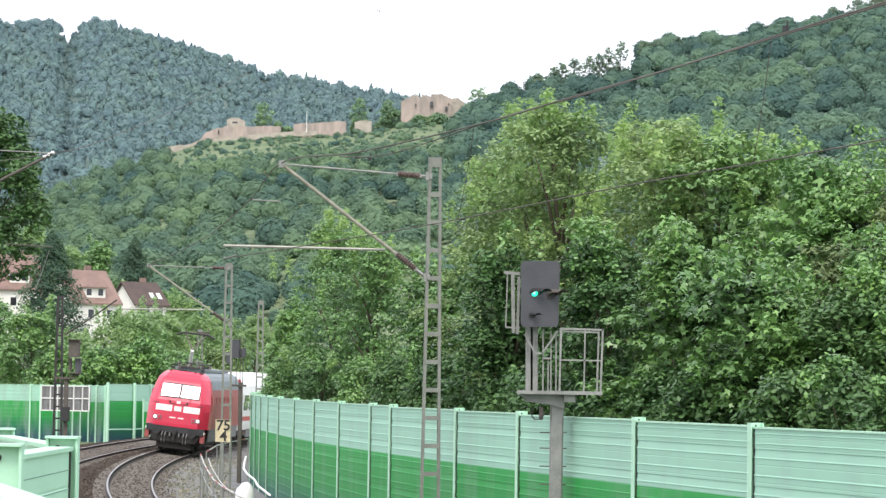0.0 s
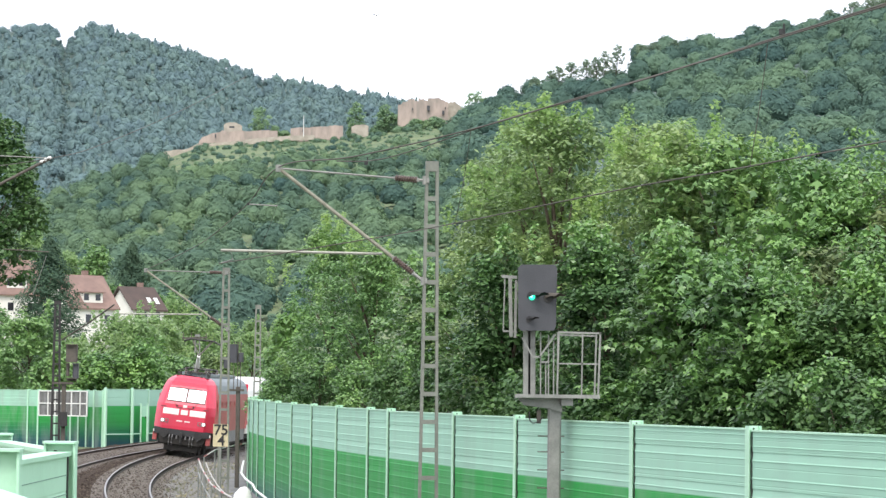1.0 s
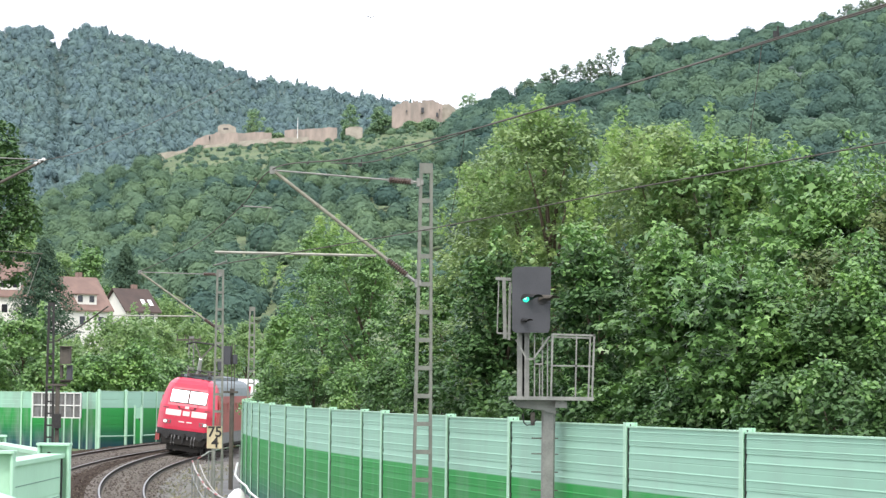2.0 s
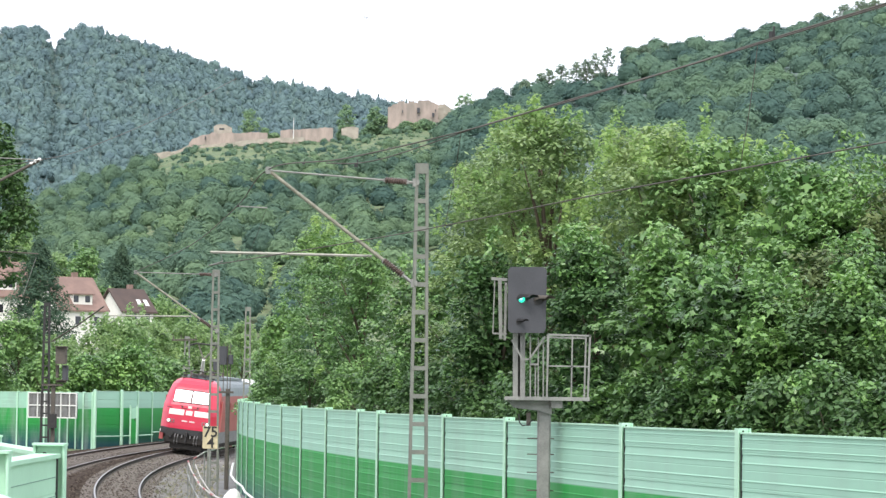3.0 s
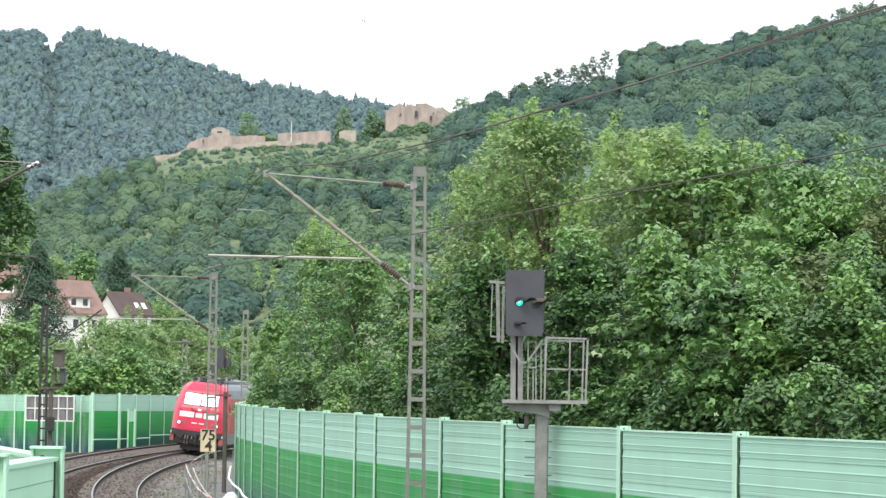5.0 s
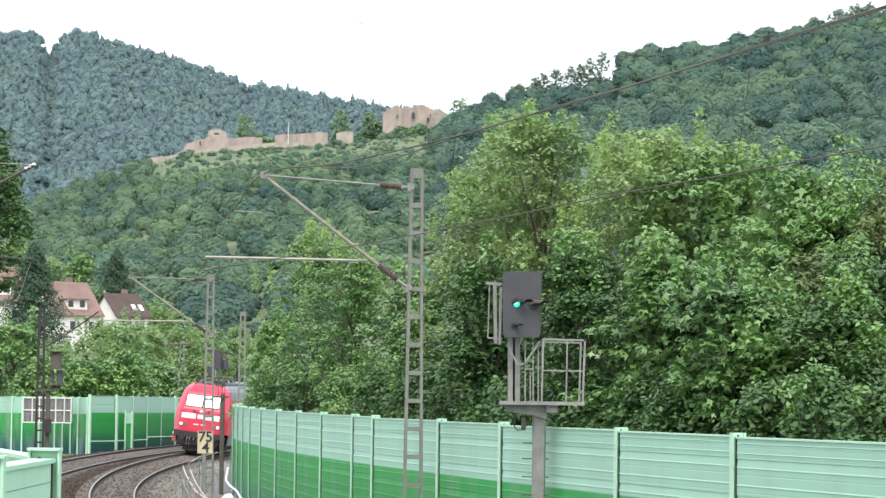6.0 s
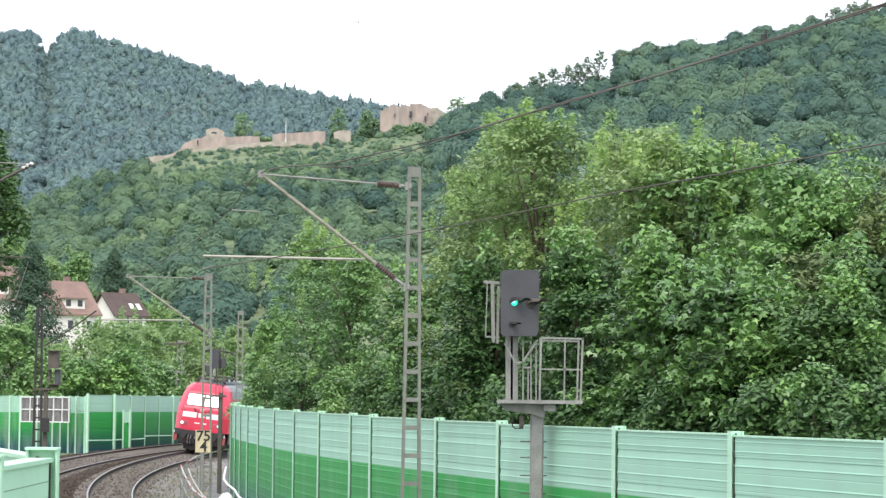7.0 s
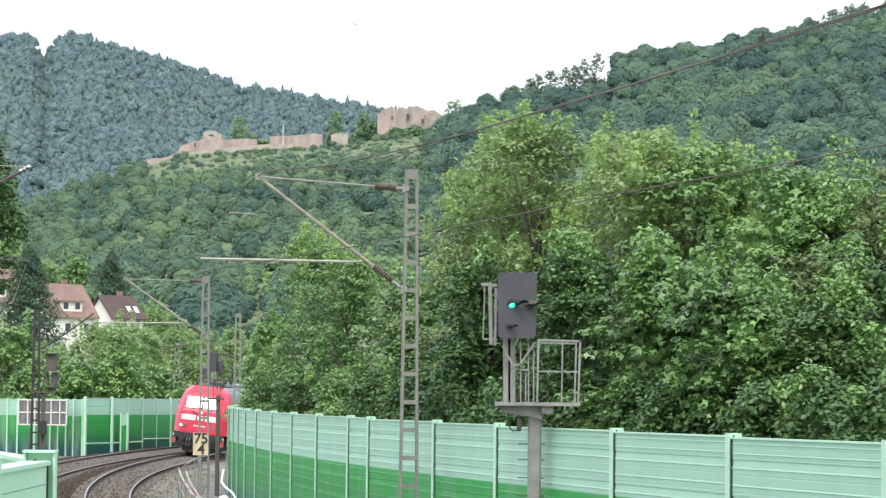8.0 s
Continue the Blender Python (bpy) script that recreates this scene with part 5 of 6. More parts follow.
def build_locomotive():
    """Origin at the cab front, at rail level; it faces local -y, its length runs along +y."""
    loco = thing("electric_locomotive", "red electric locomotive with white stripe and raised pantograph on the curve", "locomotive")
    zs = [1.25, 1.4, 1.7, 2.1, 2.5, 2.85, 3.2, 3.45, 3.65, 3.85, 3.98]
    us = [-1.0, -0.93, -0.86, -0.78, -0.70, -0.35, 0, 0.35, 0.70, 0.78, 0.86, 0.93, 1.0]

    def corner(u):
        return 0.65 * (max(0, abs(u) - 0.70) / 0.30) ** 1.3
    rows = []
    for z in zs:
        w = half_w(z)
        rows.append([(u * w, front_y(z) + corner(u), z) for u in us])
    part("cab_front", Shape().sheet(rows), RED, loco, "glossy red cab front")
    for s in (-1, 1):
        rows = [[(s * half_w(z), front_y(z) + 0.65, z), (s * half_w(z), max(2.3, front_y(z) + 0.7), z)] for z in zs]
        part("cab_side", Shape().sheet(rows), RED, loco)
        rows = [[(s * half_w(z), 2.3, z), (s * half_w(z), 9, z), (s * half_w(z), 18.9, z)] for z in zs[:7]]
        side = part("side_wall", Shape().sheet(rows), RED_DUSTY, loco, "dusty red side wall")
        rows = [[(s * half_w(z), 2.3, z), (s * half_w(z), 18.9, z)] for z in zs[6:]]
        part("roof_slope", Shape().sheet(rows), ROOF_GREY, loco, "grey roof edge")
        part("skirt", Shape().box((s * 1.49, 9.8, 0.95), (0.06, 16.5, 0.62)), SKIRT, loco, "grey side skirt")
        for y in (1.2, 17.7):
            part("cab_door", Shape().box((s * 1.522, y + 0.5, 2.1), (0.012, 0.6, 1.7), chamfer=0.004), RED, side)
        for y in range(5):
            part("vent", Shape().box((s * 1.50, 4.5 + 2.2 * y, 2.6), (0.03, 1.5, 0.5)), RED_DUSTY, side)
    part("roof", Shape().sheet([[(-half_w(z), 1.6, z), (-half_w(z), 18.9, z)] for z in (3.98,)] + [[(0, 1.6, 4.03), (0, 18.9, 4.03)]] + [[(half_w(z), 1.6, z), (half_w(z), 18.9, z)] for z in (3.98,)]), ROOF_GREY, loco)
    part("rear_end", Shape().box((0, 18.9, 2.35), (2.7, 0.1, 2.8), chamfer=0.02), RED, loco)
    # windscreen in two panes
    for s in (-1, 1):
        def wp(u, z, o):
            return (u, front_y(z) + corner(u / half_w(z)) - o, z)
        u0, u1 = (0.035 * s, 0.93 * s)
        frame_rows = [[wp(u, z, 0.012) for u in (u0 - 0.03 * s, (u0 + u1) / 2, 0.7 * u1 + 0.3 * u0, u1 + 0.05 * s)] for z in (2.64, 2.95, 3.36)]
        fr = part("window_frame", Shape().sheet(frame_rows), BLACK, loco)
        rows = [[wp(u, z, 0.024) for u in (u0 + 0.015 * s, (u0 + u1) / 2, 0.7 * u1 + 0.3 * u0, u1)] for z in (2.70, 2.95, 3.30)]
        part("windscreen", Shape().sheet(rows), SCREEN, fr, "windscreen reflecting the white sky")
        part("wiper", Shape().bar((0.5 * s, front_y(2.5) - 0.05, 2.48), (0.6 * s, front_y(2.7) - 0.05, 2.7), 0.015, 0.015), BLACK, loco)
        # white stripe block, lamps, handrail
        x0, x1 = 0.28 * s, 1.08 * s
        rows = [[(x, front_y(z) + corner(x / half_w(z)) - 0.008, z) for x in (x0, (x0 + x1) / 2, 0.75 * x1 + 0.25 * x0, x1)] for z in (1.98, 2.1, 2.28)]
        part("stripe", Shape().sheet(rows), WHITE, loco, "white warning stripe")
        lamp = part("lamp_unit", Shape().box((0.95 * s, 0.02, 1.64), (0.42, 0.08, 0.19), chamfer=0.03), SKIRT, loco)
        g = Shape()
        c = Vector((1.05 * s, -0.02, 1.64))
        g.tube([c, c + Vector((0, -0.03, 0))], 0.07, 12)
        part("headlight", g, LAMP_WHITE, lamp, "lit white headlight")
        g = Shape()
        c = Vector((0.85 * s, -0.02, 1.64))
        g.tube([c, c + Vector((0, -0.02, 0))], 0.07, 12)
        part("tail_lamp", g, RED, lamp)
        # buffers
        b = part("buffer", Shape().tube([(0.875 * s, 0.1, 1.03), (0.875 * s, -0.35, 1.03), (0.875 * s, -0.36, 1.03), (0.875 * s, -0.42, 1.03)], [0.1, 0.1, 0.22, 0.22], 14), BLACK, loco, "black round buffer")
        part("corner_step", Shape().box((1.36 * s, 0.25, 0.85), (0.22, 0.34, 0.5), chamfer=0.02), RED_DUSTY, loco)
        part("marker", Shape().box((1.38 * s, 0.06, 1.08), (0.16, 0.05, 0.12), chamfer=0.01), WHITE, loco)
        for x in (0.45, 0.6):
            part("air_hose", Shape().tube([(x * s, 0.02, 0.95), (x * s, -0.18, 0.8), (x * s, -0.16, 0.55), (x * s, 0.0, 0.45)], 0.03, 6), SKIRT, loco)
        part("mirror_camera", Shape().box((0.42 * s, 0.1, 2.44), (0.08, 0.06, 0.1)), BLACK, loco)
    part("emblem", Shape().box((0, 0.05, 2.13), (0.36, 0.04, 0.24), chamfer=0.02), WHITE, loco, "plain white emblem plate")
    part("number_bars", Shape().box((-0.2, 0.02, 1.68), (0.3, 0.03, 0.06)).box((0.2, 0.02, 1.68), (0.28, 0.03, 0.06)), WHITE, loco)
    part("buffer_beam", Shape().box((0, 0.2, 1.11), (2.85, 0.36, 0.32), chamfer=0.03), SKIRT_DARK, loco)
    part("number_plate", Shape().box((0, 0.1, 2.44), (0.2, 0.04, 0.12), chamfer=0.01), WHITE, loco, "small white plate under the windscreen")
    part("apron", Shape().add([(x, y, z) for y in (0.12, 0.3) for x, z in ((-1.25, 0.96), (1.25, 0.96), (1.05, 0.5), (-1.05, 0.5))], [(0, 1, 2, 3), (7, 6, 5, 4), (0, 4, 5, 1), (1, 5, 6, 2), (2, 6, 7, 3), (3, 7, 4, 0)]), UNDER, loco)
    for x in (-1.08, -0.28, 0.28, 1.08):
        part("grab_rail", Shape().tube([(x - 0.14, front_y(2.36) - 0.06, 2.36), (x + 0.14, front_y(2.36) - 0.06, 2.36)], 0.018, 6), BLACK, loco)
        part("hose_cock", Shape().box((x * 0.8, -0.06, 0.86), (0.07, 0.12, 0.16), chamfer=0.01), SKIRT, loco)
    for x in (-0.62, 0.62):
        part("rail_guard", Shape().bar((x * 1.2, 0.5, 0.5), (x * 1.2, 0.45, 0.16), 0.12, 0.08), UNDER, loco)
    part("coupling", Shape().box((0, -0.1, 0.98), (0.16, 0.35, 0.22)).tube([(0, -0.2, 0.95), (0, -0.25, 0.6), (0.05, -0.2, 0.5)], 0.05, 6), BLACK, loco)
    part("plough", Shape().box((0, 0.4, 0.34), (1.75, 0.1, 0.32), chamfer=0.02), UNDER, loco)
    part("underframe", Shape().box((0, 9.5, 0.72), (2.5, 17.6, 0.6), chamfer=0.05), UNDER, loco)
    for y in (3.0, 16.0):
        bogie_with_wheels(loco, y, 1.3, 0.6, 3.4)
    # roof gear
    part("roof_cover", Shape().box((0, 10, 4.09), (1.5, 14, 0.14), chamfer=0.05), ROOF_GREY, loco)
    for i in range(6):
        s = Shape()
        x = (-0.45, 0.0, 0.45)[i % 3]
        insulator(s, (x, 2.4 + 1.4 * i, 4.02), (x, 2.4 + 1.4 * i, 4.4), 4, 0.08)
        part("roof_insulator", s, PORCELAIN, loco)
    part("busbar", Shape().tube([(-0.45, 2.3, 4.4), (0.2, 5, 4.43), (0.45, 9, 4.4)], 0.025, 6), RUSTY, loco)
    for x, y, z0 in ((-0.7, 2.0, 4.0), (-0.2, 2.2, 4.05), (0.3, 2.1, 4.05), (0.72, 2.6, 4.0), (0.5, 5.2, 4.1), (-0.5, 6.4, 4.1), (0.4, 8.2, 4.1)):
        part("roof_box", Shape().box((x, y, z0 + 0.1), (0.18, 0.3, 0.14), chamfer=0.03), UNDER, loco)
    part("roof_conductor", Shape().tube([(-0.8, 1.9, 4.22), (-0.2, 2.2, 4.42), (0.4, 2.4, 4.36), (0.75, 4.6, 4.42), (0.6, 8.0, 4.38)], 0.03, 6), BLACK, loco)
    part("air_horn", Shape().tube([(0.5, 1.9, 3.95), (0.5, 1.5, 3.98)], [0.03, 0.07], 8), RUSTY, loco)
    pan = part("pantograph", Shape().box((0, 3.6, 4.2), (1.1, 1.5, 0.07)), RUSTY, loco, "raised single-arm pantograph")
    part("lower_arm", Shape().tube([(-0.1, 4.1, 4.2), (0.05, 2.9, 5.05)], [0.11, 0.085], 8), WHITE, pan)
    for s in (-1, 1):
        part("upper_arm", Shape().tube([(0.05, 2.9, 5.05), (0.5 * s, 4.2, 5.85)], 0.04, 6), RUSTY, pan)
    for y in (4.05, 4.4):
        part("contact_strip", Shape().tube([(-0.95, y, 5.75), (-0.6, y, 5.9), (0.6, y, 5.9), (0.95, y, 5.75)], 0.05, 6), BLACK, pan)
    return loco


def build_coach():
    """A passenger coach behind the locomotive; origin at its near end."""
    coach = thing("passenger_coach", "white passenger coach with a red window stripe behind the locomotive", "railway coach")

    def ring(y):
        prof = [(-1.38, 0.9), (-1.42, 1.2), (-1.42, 2.9), (-1.25, 3.4), (-0.85, 3.85), (-0.3, 4.03), (0.3, 4.03), (0.85, 3.85), (1.25, 3.4), (1.42, 2.9), (1.42, 1.2), (1.38, 0.9)]
        return [(x, y, z) for x, z in prof]
    part("body", loft([ring(0.3), ring(13), ring(26.1)]), WHITE, coach)
    for s in (-1, 1):
        part("red_stripe", Shape().box((s * 1.43, 13.2, 1.55), (0.012, 25.6, 0.24)), RED, coach, "red stripe")
        for i in range(10):
            w = part("window", Shape().box((s * 1.425, 2.6 + 2.3 * i, 2.45), (0.02, 1.5, 0.85), chamfer=0.005), BLACK, coach)
            part("pane", Shape().box((s * 1.438, 2.6 + 2.3 * i, 2.45), (0.008, 1.4, 0.75)), PANE, w)
        part("skirt", Shape().box((s * 1.36, 13.2, 0.7), (0.05, 18, 0.5)), SKIRT, coach)
    part("gangway", Shape().box((0, 0.15, 2.2), (1.3, 0.4, 2.3), chamfer=0.05), BLACK, coach)
    for y in (3.5, 22.9):
        bogie_with_wheels(coach, y, 1.25, 0.46, 3.2)
    return coach


LAMP_WHITE = material("headlight", (0.9, 0.9, 0.85), 0.2)
LAMP_WHITE.node_tree.nodes["Principled BSDF"].inputs["Emission Color"].default_value = (1, 0.97, 0.9, 1)
LAMP_WHITE.node_tree.nodes["Principled BSDF"].inputs["Emission Strength"].default_value = 1.5
SKIRT_DARK = weathered("dark_bumper", (0.035, 0.035, 0.037), (0.025, 0.025, 0.026), 3.0, 0.6)


def on_rails(deg, first, second):
    """Pose of a vehicle whose near end stands at the angle deg, with bogies at those distances behind it."""
    k = math.degrees(1 / RAD)
    p, q = on_arc(deg + first * k, RAD, cant(0)), on_arc(deg + second * k, RAD, cant(0))
    u = (q - p).normalized()
    o = p - u * first
    yaw = math.atan2(-u.x, u.y)
    return Matrix.Translation(o) @ Matrix.Rotation(yaw, 4, "Z") @ Matrix.Rotation(math.asin(u.z), 4, "X") @ Matrix.Rotation(math.atan(0.112), 4, "Y")


# ---- far buildings ----
def build_houses():
    def house(x, y, d, w, depth, wall_h, roof_h, turn, label, dormer=True, tiles=None):
        p = at(x, y, d)
        g = land(p.x, p.y)
        base = p.z
        tiles = tiles or ROOF_TILE
        h = thing("house", label, "house", pose(p.x, p.y, base, rz=turn), "houses on the slope")
        part("wall", Shape().box((0, 0, wall_h / 2 - (base - g) / 2 - 1), (w, depth, wall_h + (base - g) + 2)), PLASTER, h)
        gable = Shape()
        for s in (-1, 1):
            gable.add([(s * w / 2, -depth / 2, wall_h), (s * w / 2, depth / 2, wall_h), (s * w / 2, 0, wall_h + roof_h)], [(0, 1, 2)])
        part("gable", gable, PLASTER, h)
        e = 0.45
        for s in (-1, 1):
            roof = Shape()
            k = roof_h / (depth / 2)
            a = [(-w / 2 - e, s * (depth / 2 + e), wall_h - e * k + 0.06), (w / 2 + e, s * (depth / 2 + e), wall_h - e * k + 0.06), (w / 2 + e, 0, wall_h + roof_h + 0.06), (-w / 2 - e, 0, wall_h + roof_h + 0.06)]
            roof.add(a + [(q[0], q[1], q[2] + 0.22) for q in a], [(0, 1, 2, 3), (7, 6, 5, 4), (0, 4, 5, 1), (1, 5, 6, 2), (2, 6, 7, 3), (3, 7, 4, 0)])
            part("roof", roof, tiles, h)
        part("chimney", Shape().box((w * 0.2, 0.6, wall_h + roof_h), (0.7, 0.7, 1.8)), ROOF_TILE, h)
        for xx in (-w * 0.12, w * 0.3):
            win = part("window", Shape().box((xx, -depth / 2 - 0.02, wall_h * 0.55), (0.95, 0.1, 1.25)), WHITE, h)
            part("pane", Shape().box((xx, -depth / 2 - 0.06, wall_h * 0.55), (0.8, 0.06, 1.1)), PANE, win)
        for zz in (0.55,):
            for yy in (-depth * 0.22, depth * 0.22):
                win = part("window", Shape().box((w / 2 + 0.02, yy, wall_h * zz), (0.1, 1.1, 1.5)), WHITE, h)
                part("pane", Shape().box((w / 2 + 0.06, yy, wall_h * zz), (0.06, 0.9, 1.3)), PANE, win)
        skylights = () if dormer else (0.5, 1.7)
        for xx in skylights:
            zz = wall_h + roof_h * 0.35
            part("skylight", Shape().add([(xx, -depth * 0.325 - 0.55, zz - 0.25), (xx + 0.7, -depth * 0.325 - 0.55, zz - 0.25), (xx + 0.7, -depth * 0.325 + 0.25, zz + 0.62), (xx, -depth * 0.325 + 0.25, zz + 0.62)], [(0, 1, 2, 3)]), WHITE, h, "pale skylight")
        if dormer:
            k = part("dormer", Shape().box((w * 0.02, -depth * 0.31, wall_h + roof_h * 0.30), (w * 0.42, depth * 0.3, 1.3)), PLASTER, h)
            part("dormer_roof", Shape().box((w * 0.02, -depth * 0.31, wall_h + roof_h * 0.30 + 0.72), (w * 0.48, depth * 0.38, 0.16)), ROOF_TILE, h)
            for xx in (-w * 0.14, w * 0.12):
                part("pane", Shape().box((xx, -depth * 0.46 - 0.01, wall_h + roof_h * 0.30 + 0.1), (0.7, 0.06, 0.85)), PANE, k)
        return h
    house(100, 606, 300, 6.6, 9.0, 3.4, 4.1, 36, "white rendered house with a steep brown tiled roof and dormer")
    house(204, 590, 322, 5.4, 6.0, 2.2, 2.9, 42, "white gabled house with a dark brown roof and skylights", False, ROOF_DARK)
    house(-22, 590, 310, 6.5, 8.0, 4.2, 4.4, 24, "white house with brown tiled roof partly hidden by trees")


def ruin_wall(pts, thick, mat, name, label, rng, step=1.2, ragged=0.03):
    """A broken masonry wall on the land: pts are (x, y_top, distance, height)."""
    wall = Shape()
    fine = []
    for (x0, y0, d0, h0), (x1, y1, d1, h1) in zip(pts, pts[1:]):
        a, b = at(x0, y0, d0), at(x1, y1, d1)
        n = max(2, int((b - a).length / step))
        for i in range(n):
            t = i / n
            fine.append((a.lerp(b, t), h0 + (h1 - h0) * t))
    fine.append((at(*pts[-1][:3]), pts[-1][3]))
    rings = []
    for i, (p, h) in enumerate(fine):
        o, q = fine[max(i - 1, 0)][0], fine[min(i + 1, len(fine) - 1)][0]
        u = (q - o).normalized()
        nrm = Vector((-u.y, u.x, 0)).normalized() * thick / 2
        z, top = p.z - h - 2, p.z + h * ragged * rng.gauss(0, 1)
        rings.append([Vector((p.x, p.y, zz)) + k * nrm for k, zz in ((-1, z), (-1, top), (1, top), (1, z))])
    wall = loft(rings)
    return part(name, wall, mat)


def build_castle():
    rng = random.Random(4)
    castle = thing("castle_ruin", "ruined sandstone castle with broken walls on the hilltop", "castle ruin")
    runs = [([(668, 201, 1296, 11), (673, 200, 1296, 11), (677, 196, 1296, 12), (684, 196, 1296, 12), (687, 190, 1296, 14), (697, 189, 1296, 14), (698, 194, 1296, 14), (704, 194, 1296, 14), (705, 189, 1296, 14), (714, 189, 1296, 14), (715, 193, 1296, 14), (720, 193, 1296, 14), (721, 189, 1296, 14), (731, 187, 1296, 15), (740, 187, 1296, 15), (744, 190, 1296, 15), (749, 194, 1296, 14), (757, 194, 1296, 14)], 1.5, SANDSTONE, "keep_wall"),
            ([(757, 197, 1300, 12), (765, 195, 1300, 12), (772, 196, 1300, 12), (778, 201, 1300, 10), (784, 206, 1300, 9)], 1.2, PALE_STONE, "side_wall"),
            ([(478, 243, 1299, 6), (490, 241, 1299, 6), (506, 241, 1299, 6), (530, 239, 1299, 6), (548, 238, 1299, 6), (556, 237, 1299, 6), (571, 238, 1299, 5.5)], 1.2, SANDSTONE, "terrace_wall"),
            ([(586, 239, 1299, 4), (592, 237, 1299, 4.5), (606, 236, 1299, 5), (616, 238, 1299, 4)], 3, PALE_STONE, "gate_house"),
            ([(252, 284, 1297, 2.5), (270, 281, 1297, 3), (290, 280, 1297, 2.6), (302, 276, 1297, 3), (316, 268, 1297, 4)], 1.2, PALE_STONE, "outer_wall"),
            ([(316, 266, 1298, 4), (322, 258, 1298, 5), (330, 256, 1298, 5), (338, 251, 1298, 5.5), (352, 250, 1298, 5.5), (357, 246, 1298, 6), (368, 249, 1298, 5.5), (380, 247, 1298, 5), (400, 248, 1298, 5), (430, 246, 1298, 5), (455, 247, 1298, 5)], 1.2, SANDSTONE, "curtain_wall"),
            ([(360, 236, 1302, 5), (366, 233, 1302, 6), (379, 232, 1302, 6), (386, 235, 1302, 5), (392, 238, 1302, 5)], 2, PALE_STONE, "broken_tower"),
            ([(190, 332, 1230, 1.2), (205, 322, 1250, 1.5), (215, 315, 1262, 1.5), (232, 305, 1276, 1.2)], 1.2, PALE_STONE, "outcrop"),
            ([(318, 272, 1292, 1.0), (345, 269, 1291, 1.0), (380, 265, 1290, 0.8), (410, 261, 1289, 1.0), (440, 258, 1289, 0.8), (470, 256, 1288, 0.8), (520, 254, 1287, 0.6)], 1.2, PALE_STONE, "terrace_edge"),
            ([(690, 244, 1290, 1), (710, 242, 1290, 1.2), (740, 241, 1290, 1.2), (760, 243, 1290, 1.2), (775, 245, 1290, 0.8)], 1, PALE_STONE, "lower_wall")]
    for pts, t, mat, name in runs:
        ruin_wall(pts, t, mat, name, "", rng).parent = castle
    for x, y, w, hh in ((722, 206, 5, 9), (748, 214, 4, 7), (752, 206, 1.6, 3.5), (694, 208, 1.8, 4), (374, 240, 9, 3), (500, 246, 2, 5), (345, 256, 2, 6)):
        p = at(x, y, 1294.6 if x > 600 else 1296.9)
        part("window_opening", Shape().box((p.x, p.y, p.z), (w * 0.32, 1.2, hh * 0.32)), DARK, castle)
    pole = at(501, 238, 1270)
    tagged(part("flagpole", Shape().tube([(pole.x, pole.y, pole.z - 6), (pole.x, pole.y, pole.z + 6)], [0.25, 0.12], 6), WHITE), "thin flagpole on the castle terrace", "flagpole")


# ---- trackside ----
PATH = weathered("worn_path", (0.20, 0.195, 0.20), (0.14, 0.135, 0.13), 0.8, 0.9, fine=10, bump=0.4, coords="World")


